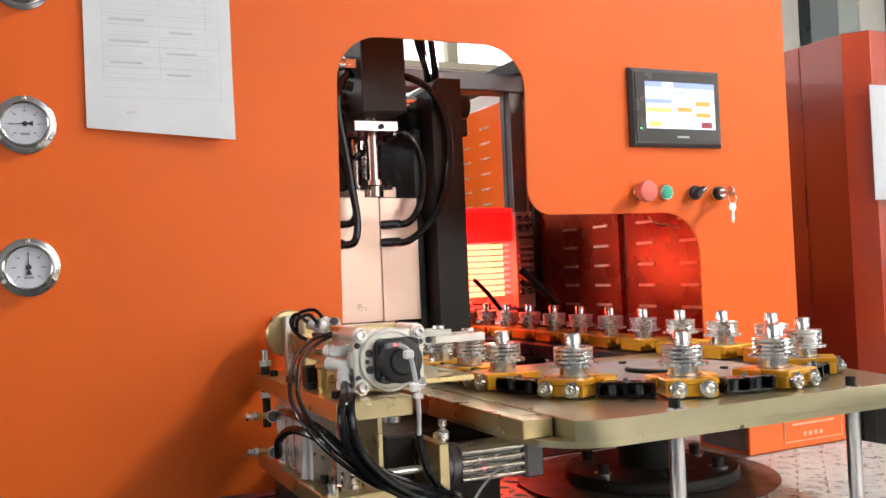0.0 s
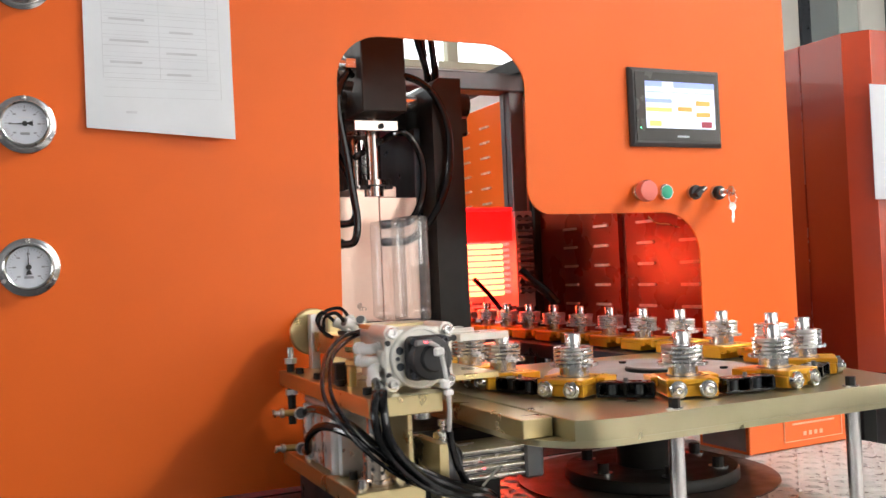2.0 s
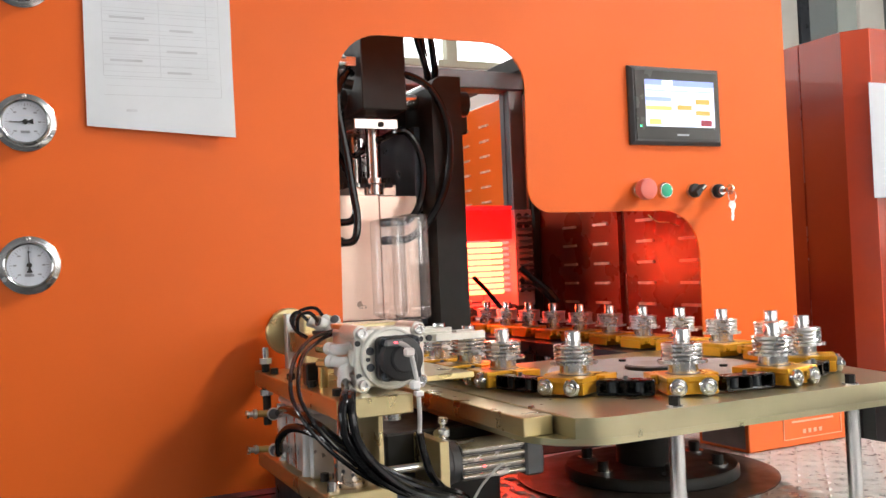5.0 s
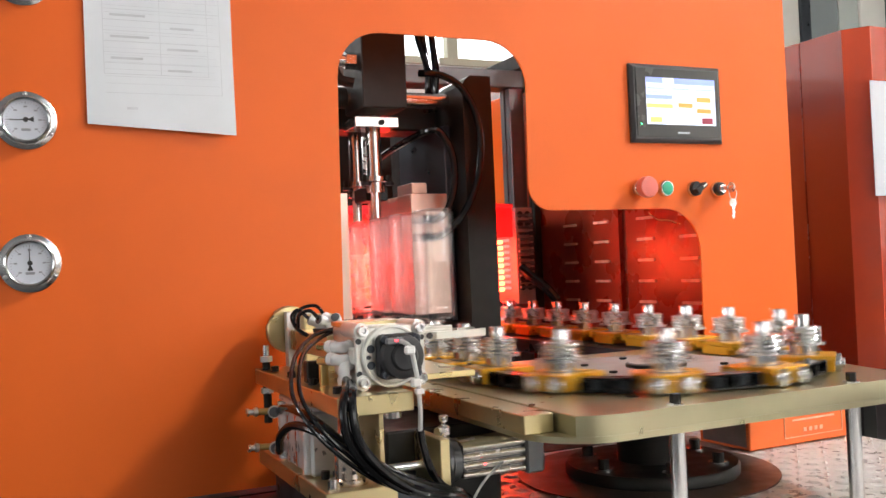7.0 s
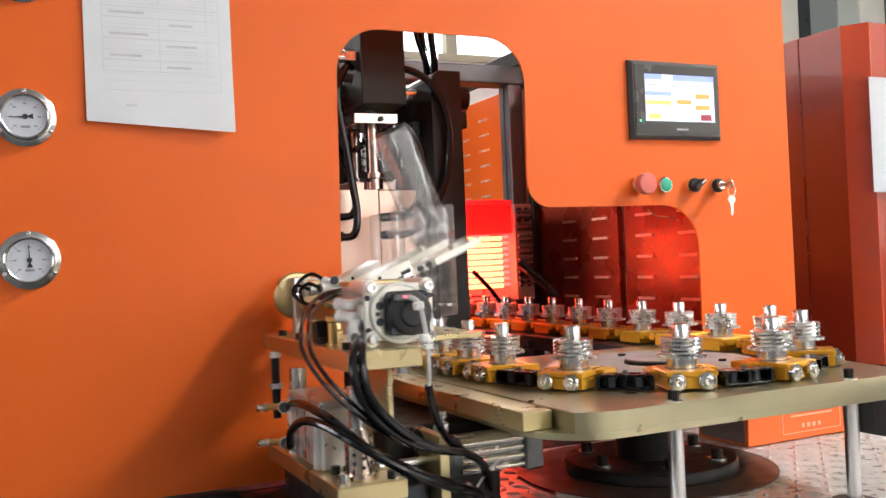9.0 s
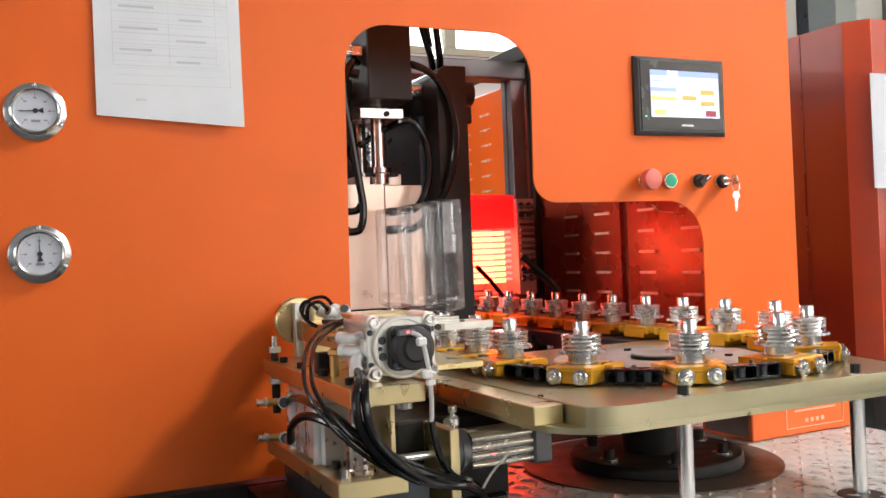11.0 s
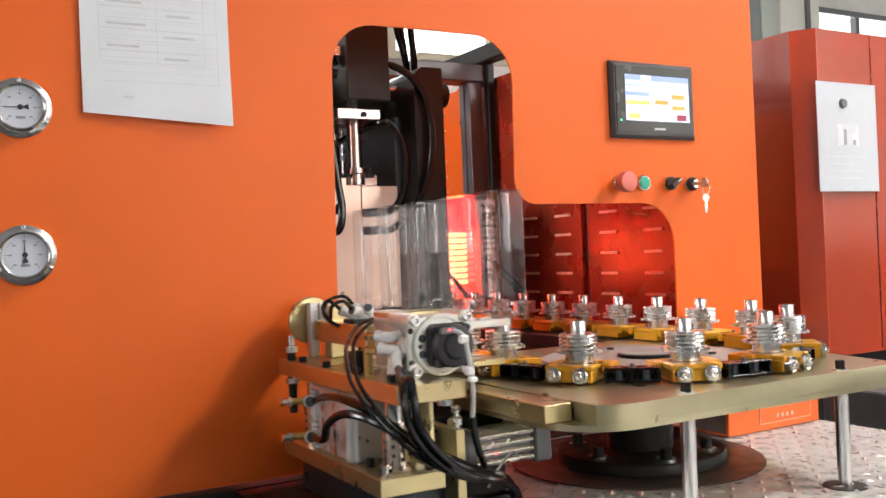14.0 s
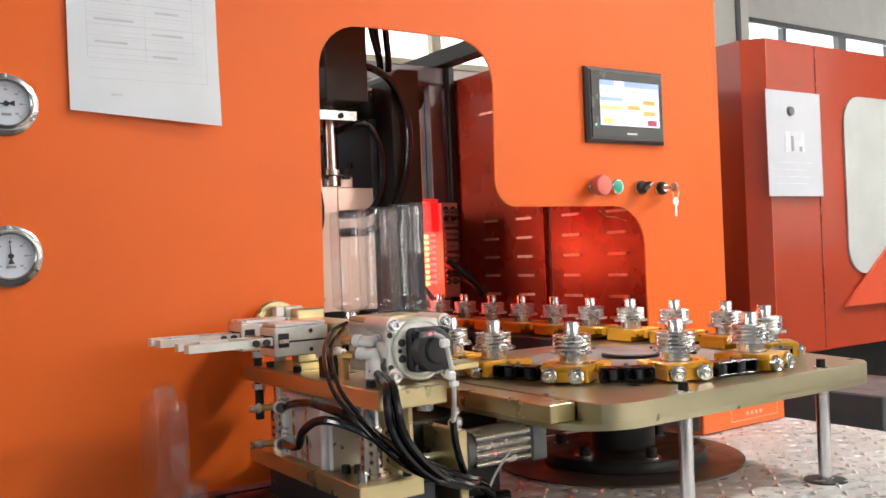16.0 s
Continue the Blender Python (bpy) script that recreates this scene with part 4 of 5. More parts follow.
# stretch unit
stretch = tagged(empty("stretch_unit"), "black cylinder block with steel stretch rod above the mould", "stretch unit")
part("cylinder_block", B(0.046, 0.136, 0.21, 0.32, 1.319, 1.75, bevel=0.002), BLACK, stretch)
part("clamp_plate", B(0.044, 0.134, 0.255, 0.325, 1.289, 1.309, bevel=0.001), ROD, stretch)
part("clamp_screw", T((0.098, 0.256, 1.298), (0.098, 0.251, 1.298), 0.0055, seg=10), BLACK, stretch)
for y in (0.300, 0.4126):
    rod = part("rod", T((MX, y, 1.196), (MX, y, 1.319), 0.0150, seg=28), ROD, stretch, smooth=40)
    bm = T((MX, y, 1.186), (MX, y, 1.196), 0.0240, seg=28)
    tube(bm, (MX, y, 1.164), (MX, y, 1.184), 0.0185, seg=28)
    part("rod_nut", bm, ROD, rod, smooth=40)
    for dx in (-0.026, 0.026):
        b = part("stop_screw", T((MX + dx, y - 0.012, 1.180), (MX + dx, y - 0.012, 1.198), 0.0052, seg=10), BLACK, rod)
        part("stop_nut", T((MX + dx, y - 0.012, 1.178), (MX + dx, y - 0.012, 1.185), 0.0085, seg=6), DARK_STEEL, rod)
    part("nozzle", T((MX, y, 1.112), (MX, y, 1.164), 0.0105, seg=18), BRIGHT, rod, smooth=40)
part("nozzle_plate", B(MX - 0.012, MX + 0.034, 0.318, 0.395, 1.150, 1.178, bevel=0.002), BLACK, stretch)
for x in (0.02, 0.14):
    part("guide_rod", T((x, 0.47, 1.16), (x, 0.47, 1.55), 0.010, seg=14), STEEL, stretch, smooth=40)
part("beam", B(-0.35, 0.34, 0.36, 0.46, 1.30, 1.37, bevel=0.004), BLACK, stretch)
tie = tagged(empty("tie_bar"), "steel tie bar with nuts joining the clamping plates", "bar")
part("bar", T((-0.40, 0.30, 1.352), (0.30, 0.30, 1.352), 0.0165, seg=24), BRIGHT, tie, smooth=40)
part("end_nut", T((0.27, 0.30, 1.352), (0.305, 0.30, 1.352), 0.026, seg=20), BLACK, tie, smooth=40)
part("clamp_sleeve", T((-0.05, 0.30, 1.352), (0.04, 0.30, 1.352), 0.021, seg=20), BLACK, tie, smooth=40)
valve = tagged(empty("valve_fitting"), "bright steel valve fitting beside the cylinder block", "valve")
part("body", T((-0.02, 0.24, 1.412), (0.036, 0.24, 1.412), 0.012, seg=18), STEEL, valve, smooth=40)
part("hex_nut", T((0.022, 0.24, 1.412), (0.042, 0.24, 1.412), 0.017, seg=6), BRIGHT, valve)
part("elbow", cable(bmesh.new(), [(0.0, 0.24, 1.40), (0.01, 0.235, 1.375), (0.035, 0.23, 1.368)], 0.010), BLACK, valve)
hs = tagged(empty("hose_bundle"), "bundle of black air hoses rising out of the machine", "hose")
for dx, dy in ((0, 0), (0.018, 0.015), (0.028, -0.01)):
    part("hose", cable(bmesh.new(), [(0.20 + dx, 0.30 + dy, 1.62), (0.205 + dx, 0.31 + dy, 1.50), (0.235 + dx * 0.5, 0.33 + dy, 1.42), (0.242 + dx * 0.4, 0.36 + dy, 1.34)], 0.0075), HOSE, hs)

# ---- oven ----
oven = tagged(empty("preform_oven"), "infrared preform oven glowing red with stacked heater tubes", "oven")
OY0, OY1 = 0.80, 1.65
part("left_bank", B(-0.16, -0.12, OY0, OY1, 0.90, 1.165, bevel=0.002), GREY_STEEL, oven)
part("right_bank", B(0.690, 0.745, OY0, OY1, 0.90, 1.165, bevel=0.002), DULL_PLATE, oven)
part("centre_rail", B(0.478, 0.520, OY0 - 0.002, OY0 + 0.006, 0.93, 1.165, bevel=0.001), GREY_STEEL, oven)
part("top_cover", B(-0.119, 0.695, OY0 + 0.02, OY1, 1.168, 1.178, bevel=0.001), ACRYLIC, oven)
part("front_cover", B(0.344, 0.688, OY0 + 0.015, OY0 + 0.018, 1.085, 1.166), ACRYLIC, oven, "red lit clear cover plate")
part("back_reflector", B(-0.118, 0.688, OY0 + 0.20, OY0 + 0.205, 0.91, 1.166), OVEN_SKIN, oven)
part("oven_floor", B(-0.118, 0.688, OY0 + 0.01, OY0 + 0.20, 0.895, 0.905), OVEN_SKIN, oven)
for i in range(9):
    z = 0.940 + 0.0165 * i
    part("heater_tube", T((0.30, OY0 + 0.05, z), (0.672, OY0 + 0.05, z), 0.0056, seg=10), LAMP_HOT, oven, "glowing quartz heater tube")
    part("heater_tube", T((0.676, OY0 + 0.02, z + 0.004), (0.676, OY0 + 0.195, z + 0.004), 0.004, seg=8), LAMP_RED, oven)
    part("heater_tube", T((0.30, OY0 + 0.12, z + 0.008), (0.672, OY0 + 0.12, z + 0.008), 0.0045, seg=8), LAMP_RED, oven)
    if i % 3 == 0:
        part("heater_tube", T((-0.11, OY0 + 0.12, z + 0.008), (0.28, OY0 + 0.12, z + 0.008), 0.0045, seg=8), LAMP_RED, oven)
for i in range(13):
    z = 0.945 + 0.0165 * i
    bm = T((0.694, OY0 - 0.008, z), (0.728, OY0 - 0.008, z), 0.0038, seg=10)
    tube(bm, (0.728, OY0 - 0.008, z), (0.738, OY0 - 0.008, z), 0.0060, seg=10)
    part("terminal", bm, DARK_STEEL if i % 2 else GREY_STEEL, oven)
for x in (0.487, 0.511, 0.704, 0.728):
    for z in (1.120, 1.146, 0.945, 0.966):
        part("profile_bore", T((x, OY0 - 0.002, z), (x, OY0 + 0.004, z), 0.009, seg=14), BLACK_MATT, oven)
part("conduit", cable(bmesh.new(), [(0.690, OY0 - 0.02, 1.00), (0.715, OY0 - 0.05, 0.967), (0.738, OY0 - 0.08, 0.935), (0.752, OY0 - 0.10, 0.905)], 0.013), HOSE, oven)
part("hose", cable(bmesh.new(), [(0.478, 0.64, 0.985), (0.50, 0.65, 0.968), (0.53, 0.66, 0.942), (0.56, 0.66, 0.905)], 0.006), HOSE, oven)
wire = tagged(empty("earth_wire"), "thin yellow-green wire hanging under the panel edge", "wire")
part("strand", cable(bmesh.new(), [(0.555, 0.03, 1.098), (0.575, 0.03, 1.085), (0.60, 0.03, 1.083), (0.63, 0.03, 1.075)], 0.0012, 6), BRASS, wire)

# ---- take-out unit ----


def air_elbow(p, a, b, parent, r=0.0064):
    """White push-in elbow at p with arms a and b and a grey release ring on b."""
    p, a, b = Vector(p), Vector(a), Vector(b)
    bm = cable(bmesh.new(), [p + a, p + a * 0.35, p + (a + b) * 0.06, p + b * 0.35, p + b], r, seg=14, n=5)
    tube(bm, p + a, p + a * 0.72, r * 1.22, seg=14)
    tube(bm, p + b, p + b * 0.55, r * 1.18, seg=14)
    f = part("air_fitting", bm, WHITE, parent, "white push-in air fitting", smooth=40)
    part("release_ring", T(p + b, p + b * 1.12, r * 0.95, seg=14), GREY_STEEL, f)
    part("thread_collar", T(p + a, p + a * 1.14, r * 0.9, seg=6), BRIGHT, f)
    return f


AX, AZ, GR = -0.165, 0.918, 0.2035
base = tagged(empty("slide_carriage"), "gold zinc-plated lift carriage with air cylinder on a slide", "carriage")
part("base_plate", B(-0.238, -0.150, -0.392, -0.06, 0.735, 0.757, bevel=0.0012), ZINC, base)
part("slide_block", B(-0.225, -0.10, -0.34, -0.10, 0.690, 0.735, bevel=0.002), DARK_STEEL, base)
bm = B(-0.228, -0.165, -0.30, -0.16, 0.757, 0.838, bevel=0.004)
cy = part("air_cylinder", bm, ALU, base, "square aluminium air cylinder")
for y in (-0.285, -0.24, -0.20, -0.17):
    part("groove", B(-0.2305, -0.2284, y - 0.004, y + 0.004, 0.76, 0.835), STEEL, cy)
part("cylinder_cap", B(-0.230, -0.163, -0.303, -0.157, 0.838, 0.846, bevel=0.002), ALU, cy)
for y in (-0.288, -0.172):
    part("corner_rib", T((-0.2275, y, 0.7605), (-0.2275, y, 0.837), 0.0085, seg=18), ALU, cy, smooth=40)
part("corner_rib", T((-0.176, -0.2995, 0.7605), (-0.176, -0.2995, 0.837), 0.0085, seg=18), ALU, cy, smooth=40)
for z in (0.826, 0.778):
    f = air_elbow((-0.243, -0.178, z), (0.017, 0.004, 0), (-0.004, -0.020, 0.002), base, 0.0072)
    part("needle_valve", T((-0.246, -0.172, z), (-0.262, -0.166, z), 0.0045, seg=12), BRASS, f)
    part("valve_knob", lathe(bmesh.new(), [(0.0045, 0), (0.0066, 0.001), (0.0066, 0.005), (0.004, 0.006), (0.004, 0.011), (0.0055, 0.012), (0.0055, 0.015), (0.001, 0.016)], 14, Matrix.Translation((-0.262, -0.166, z)) @ Matrix.Rotation(radians(-90), 4, "Y")), STEEL, f, smooth=40)
for y in (-0.355, -0.09):
    r = part("guide_rod", T((-0.197, y, 0.757), (-0.197, y, 0.868), 0.0125, seg=28), BRIGHT, base, smooth=40)
    bm = T((-0.197, y, 0.757), (-0.197, y, 0.817), 0.0180, seg=32)
    tube(bm, (-0.197, y, 0.757), (-0.197, y, 0.764), 0.0225, seg=32)
    tube(bm, (-0.197, y, 0.814), (-0.197, y, 0.818), 0.0188, seg=32)
    b = part("ball_cage", bm, CAGE, r, "bronze ball cage with rows of holes", smooth=40)
    for i in range(4):
        for j in range(5):
            a, z = radians(-165 + 36 * j), 0.773 + 0.0108 * i + 0.005 * (j % 2)
            part("ball_hole", T((-0.197 + 0.0175 * math.cos(a), y + 0.0175 * math.sin(a), z), (-0.197 + 0.0184 * math.cos(a), y + 0.0184 * math.sin(a), z), 0.0024, seg=8), BLACK_MATT, b)
for x, y in ((-0.215, -0.315), (-0.203, -0.325), (-0.225, -0.375), (-0.165, -0.378)):
    part("cap_screw", T((x, y, 0.757), (x, y, 0.767), 0.0055, seg=10), BLACK, base)
for x in (-0.225, -0.160):
    part("foot_screw", T((x, -0.377, 0.757), (x, -0.377, 0.770), 0.0055, seg=12), BRIGHT, base)
part("shock_absorber", T((-0.226, -0.075, 0.795), (-0.226, -0.075, 0.890), 0.0060, seg=12), BLACK, base)
for z in (0.838, 0.884):
    part("absorber_nut", T((-0.226, -0.075, z), (-0.226, -0.075, z + 0.008), 0.0095, seg=6), STEEL, base)
part("absorber_cap", T((-0.226, -0.075, 0.892), (-0.226, -0.075, 0.908), 0.0050, seg=12), BRIGHT, base)

pusher = tagged(empty("slide_cylinder"), "compact aluminium air cylinder with gold end plate on the deck", "air cylinder")
barrel = part("barrel", B(-0.045, 0.045, -0.352, -0.306, 0.741, 0.783, bevel=0.004, seg=2), BARREL, pusher, "ribbed bright aluminium barrel")
for y, z in [(-0.3515, z) for z in (0.745, 0.7565, 0.768, 0.7795)] + [(y, 0.7825) for y in (-0.345, -0.329, -0.313)]:
    part("rib", T((-0.0448, y, z), (0.0448, y, z), 0.0042, seg=14), BARREL, barrel, smooth=35)
for z in (0.7507, 0.7622, 0.7738):
    part("groove", B(-0.0445, 0.0445, -0.3532, -0.3522, z - 0.0008, z + 0.0008), BLACK_MATT, pusher)
bm = T((-0.0705, -0.33, 0.762), (-0.046, -0.33, 0.762), 0.0265, seg=32)
tube(bm, (-0.058, -0.33, 0.762), (-0.053, -0.33, 0.762), 0.0280, seg=32)
part("end_cap", bm, GREY_STEEL, pusher, smooth=35)
part("end_cap", B(0.046, 0.074, -0.357, -0.303, 0.736, 0.788, bevel=0.003), GREY_STEEL, pusher)
part("mount_plate", B(-0.084, -0.071, -0.372, -0.288, 0.678, 0.798, bevel=0.001), ZINC, pusher)
part("piston_rod", T((-0.15, -0.33, 0.762), (-0.0845, -0.33, 0.762), 0.006, seg=14), BRIGHT, pusher, smooth=40)
v = part("flow_valve", lathe(bmesh.new(), [(0.0085, 0), (0.0085, 0.006), (0.0060, 0.008), (0.0090, 0.011), (0.0090, 0.019), (0.0055, 0.022)], 16, Matrix.Translation((-0.062, -0.335, 0.787))), STEEL, pusher, "nickel-plated flow valve", smooth=40)
part("valve_knob", lathe(bmesh.new(), [(0.0035, 0), (0.0035, 0.004), (0.0062, 0.005), (0.0062, 0.012), (0.004, 0.013)], 14, Matrix.Translation((-0.062, -0.335, 0.809))), STEEL, v, smooth=40)
part("valve_arm", T((-0.062, -0.335, 0.802), (-0.074, -0.342, 0.803), 0.0055, seg=12), STEEL, v, smooth=40)
v = part("flow_valve", T((0.06, -0.33, 0.788), (0.06, -0.33, 0.797), 0.008, seg=12), STEEL, pusher)
part("sensor_cable", cable(bmesh.new(), [(0.010, -0.358, 0.757), (-0.006, -0.366, 0.752), (-0.030, -0.376, 0.738), (-0.045, -0.380, 0.722)], 0.0016, 8), CABLE_GREY, pusher)
part("sensor_light", lathe(bmesh.new(), [(0.0016, 0), (0.0016, 0.001)], 8, Matrix.Translation((-0.015, -0.3557, 0.757)) @ FACE), RED_LED, pusher)

head = tagged(empty("lift_head"), "gold lift plate carrying a pale rotary actuator with black hoses", "lift head")
part("lift_plate", B(-0.236, -0.145, -0.442, -0.045, 0.850, 0.872, bevel=0.0012), ZINC, head)
part("bracket_plate", B(-0.1735, -0.1675, -0.400, -0.30, 0.764, 0.8498, bevel=0.0008), ZINC, head)
part("bearing_block", B(-0.172, -0.128, -0.098, -0.072, 0.872, 0.950, bevel=0.002), ZINC, head)
part("bearing_disc", lathe(bmesh.new(), [(0.036, 0.0), (0.036, 0.010), (0.034, 0.012)], 44, Matrix.Translation((-0.177, -0.026, 0.926)) @ FACE), ZINC, head, "round gold bearing disc", smooth=40)
part("gripper_shelf", B(-0.1445, 0.004, -0.30, -0.09, 0.864, 0.872, bevel=0.001), ZINC, head)
part("stop_plate", B(-0.189, -0.176, -0.062, -0.045, 0.872, 0.954, bevel=0.001), ALU, head)
part("stop_block", B(-0.174, -0.145, -0.060, -0.045, 0.900, 0.953, bevel=0.001), CAST, head)
UX, UZ = -0.1555, 0.9115
bm = B(UX - 0.036, UX + 0.040, -0.402, -0.352, UZ - 0.034, UZ + 0.034, bevel=0.003, seg=2)
for dx, dz in ((-0.036, 0.030), (0.036, 0.030), (-0.036, -0.030), (0.036, -0.030)):
    tube(bm, (UX + dx, -0.404, UZ + dz), (UX + dx, -0.350, UZ + dz), 0.0092, seg=20)
box(bm, UX - 0.045, UX - 0.036, -0.396, -0.356, UZ - 0.010, UZ + 0.010, bevel=0.002)
box(bm, UX - 0.043, UX + 0.044, -0.4005, -0.394, UZ - 0.028, UZ + 0.028, bevel=0.0015)
act = part("rotary_actuator", bm, CAST, head, "pale cast rotary actuator body", smooth=30)
bm = B(UX - 0.034, UX + 0.034, -0.3515, -0.285, UZ - 0.031, UZ + 0.031, bevel=0.004, seg=2)
part("actuator_body", bm, CAST, act)
part("top_plate", B(UX - 0.040, UX + 0.038, -0.350, -0.300, UZ + 0.0315, UZ + 0.0375, bevel=0.001), ZINC, act)
ring = [(0.0375, 0), (0.0375, 0.0035), (0.0360, 0.0050), (0.0335, 0.0050), (0.0325, 0.0035), (0.0300, 0.0035)]
part("face_plate", lathe(bmesh.new(), ring, 48, Matrix.Translation((UX, -0.401, UZ - 0.001)) @ FACE), CAST, act, smooth=30)
lobed = []
for i in range(72):
    a = radians(5 * i)
    r = 0.0262 + 0.0072 * (0.5 - 0.5 * math.cos(4 * a)) ** 2
    lobed.append((r * math.cos(a), r * math.sin(a)))
cm = Matrix.Translation((UX + 0.006, -0.4046, UZ - 0.001)) @ FACE
bm = extrude(bmesh.new(), lobed, 0, 0.012, cm)
lathe(bm, [(0.0262, 0.010), (0.0262, 0.020), (0.0248, 0.0235), (0.0205, 0.0250), (0.0165, 0.0252), (0.0160, 0.0285), (0.0140, 0.0300), (0.002, 0.0302)], 44, cm)
part("black_cover", bm, BLACK_MATT, act, "lobed black plastic end cover", smooth=35)
for a in (45, 135, 225, 315):
    q = cm @ Matrix.Translation((0.0285 * math.cos(radians(a)), 0.0285 * math.sin(radians(a)), 0.012))
    part("cover_screw", lathe(bmesh.new(), [(0.0048, 0), (0.0048, 0.0042), (0.0042, 0.0048), (0.0024, 0.0048), (0.0024, 0.002), (0.0004, 0.002)], 14, q), DARK_STEEL, act, smooth=40)
for dx, dz in ((-0.036, 0.030), (0.036, 0.030), (-0.036, -0.030), (0.036, -0.030)):
    part("corner_bolt", lathe(bmesh.new(), [(0.0064, 0), (0.0064, 0.006), (0.0056, 0.007), (0.0034, 0.007), (0.0034, 0.003), (0.0005, 0.003)], 16, Matrix.Translation((UX + dx, -0.404, UZ + dz)) @ FACE), STEEL, act, smooth=40)
for dx, dz in ((-0.0395, 0.0180), (-0.0395, -0.0200), (0.0400, 0.0180)):
    part("face_hole", T((UX + dx, -0.4004, UZ + dz), (UX + dx, -0.4012, UZ + dz), 0.0036, seg=12), BLACK_MATT, act)
for dx, dz, r in ((-0.0262, 0.0085, 0.0048), (-0.0290, -0.0010, 0.0026), (-0.0262, -0.0105, 0.0048)):
    part("face_hole", lathe(bmesh.new(), [(r, 0), (r, 0.0016), (r - 0.0012, 0.0016), (r - 0.0014, 0.0006), (0.0003, 0.0006)], 16, Matrix.Translation((UX + dx, -0.4043, UZ + dz)) @ FACE), DARK_STEEL, act, smooth=30)
for p, a, b in (((-0.209, -0.374, 0.922), (0.014, 0.004, 0), (-0.008, 0.018, 0.001)), ((-0.211, -0.380, 0.9075), (0.016, 0.006, 0), (-0.010, 0.012, 0.002)), ((-0.209, -0.386, 0.899), (0.012, 0.008, 0.003), (0.001, -0.003, -0.019)), ((-0.204, -0.368, 0.896), (0.010, 0.004, 0.003), (0.001, 0.001, -0.018))):
    air_elbow(p, a, b, head, 0.0066)
for z in (0.922, 0.905):
    part("brass_nipple", T((-0.217, -0.352, z), (-0.224, -0.338, z), 0.0050, seg=6), BRASS, head)
part("grey_cable", cable(bmesh.new(), [(UX - 0.002, -0.4375, UZ + 0.018), (UX + 0.006, -0.446, UZ + 0.012), (UX + 0.010, -0.450, UZ - 0.010), (UX + 0.0125, -0.452, UZ - 0.035), (UX + 0.014, -0.450, UZ - 0.060), (UX + 0.0155, -0.444, UZ - 0.085)], 0.0028), CABLE_GREY, head, "pale grey sensor cable")
part("cable_plug", B(UX - 0.001, UX + 0.011, -0.4525, -0.4445, UZ + 0.003, UZ + 0.013, bevel=0.002), WHITE, head)
part("cable_plug", B(UX + 0.004, UX + 0.015, -0.456, -0.446, UZ - 0.034, UZ - 0.024, bevel=0.002), WHITE, head)
part("cable_tie", B(UX + 0.008, UX + 0.018, -0.4565, -0.448, UZ - 0.042, UZ - 0.036, bevel=0.001), WHITE, head)
part("sensor_stub", B(UX - 0.018, UX + 0.004, -0.4365, -0.4300, UZ + 0.014, UZ + 0.022, bevel=0.002), GREY_STEEL, head)
part("sensor_light", B(UX - 0.008, UX - 0.004, -0.4372, -0.4366, UZ + 0.018, UZ + 0.020), RED_LED, head)
part("black_cable", cable(bmesh.new(), [(UX + 0.0155, -0.444, UZ - 0.084), (UX + 0.021, -0.438, UZ - 0.105), (UX + 0.032, -0.430, UZ - 0.132), (UX + 0.052, -0.412, UZ - 0.156), (UX + 0.080, -0.395, UZ - 0.176)], 0.0046), HOSE, head)
for dx, dy, sx, sy in ((0.0, 0.0, -0.208, -0.389), (0.010, -0.005, -0.203, -0.367)):
    pts = [(sx, sy, 0.886), (-0.218 + dx * 0.6, -0.420 + dy * 0.5, 0.8805), (-0.229 + dx * 0.8, -0.448, 0.876), (-0.236 + dx, -0.460 + dy * 0.6, 0.858), (-0.231 + dx, -0.463 + dy * 0.6, 0.828), (-0.208 + dx, -0.460 + dy, 0.796), (-0.172 + dx, -0.452 + dy, 0.768), (-0.124 + dx * 0.5, -0.434 + dy, 0.749), (-0.080, -0.408 + dy, 0.736), (-0.046, -0.385 + dy, 0.712), (-0.030, -0.370 + dy, 0.679)]
    part("black_hose", cable(bmesh.new(), pts, 0.0052), HOSE, head)
for pts in ([(-0.240, -0.196, 0.828), (-0.246, -0.25, 0.840), (-0.251, -0.32, 0.846), (-0.238, -0.38, 0.835), (-0.209, -0.425, 0.805), (-0.156, -0.435, 0.774), (-0.108, -0.420, 0.752), (-0.072, -0.40, 0.738), (-0.045, -0.38, 0.712), (-0.036, -0.365, 0.679)],
            [(-0.246, -0.198, 0.780), (-0.262, -0.28, 0.792), (-0.268, -0.31, 0.815), (-0.262, -0.345, 0.832), (-0.246, -0.385, 0.829), (-0.223, -0.425, 0.812), (-0.174, -0.445, 0.780), (-0.108, -0.428, 0.748), (-0.072, -0.405, 0.733), (-0.042, -0.385, 0.708), (-0.026, -0.36, 0.679)]):
    part("black_hose", cable(bmesh.new(), pts, 0.0053), HOSE, base)
for dx in (0.0, 0.009):
    pts = [(-0.182, -0.27, 0.938 - dx * 0.4), (-0.223 + dx, -0.31, 0.933 - dx * 0.4), (-0.255 + dx, -0.35, 0.916), (-0.273 + dx, -0.39, 0.895), (-0.279 + dx, -0.42, 0.873), (-0.270 + dx, -0.45, 0.846), (-0.241 + dx, -0.455, 0.813), (-0.196 + dx * 0.5, -0.45, 0.778), (-0.145, -0.44, 0.756), (-0.095, -0.42, 0.740), (-0.060, -0.39, 0.725)]
    part("sensor_cable", cable(bmesh.new(), pts, 0.0025), HOSE, head)
for y in (-0.11, -0.20, -0.30, -0.40):
    part("plate_screw", T((-0.222, y, 0.872), (-0.222, y, 0.880), 0.0058, seg=8), BLACK, head)
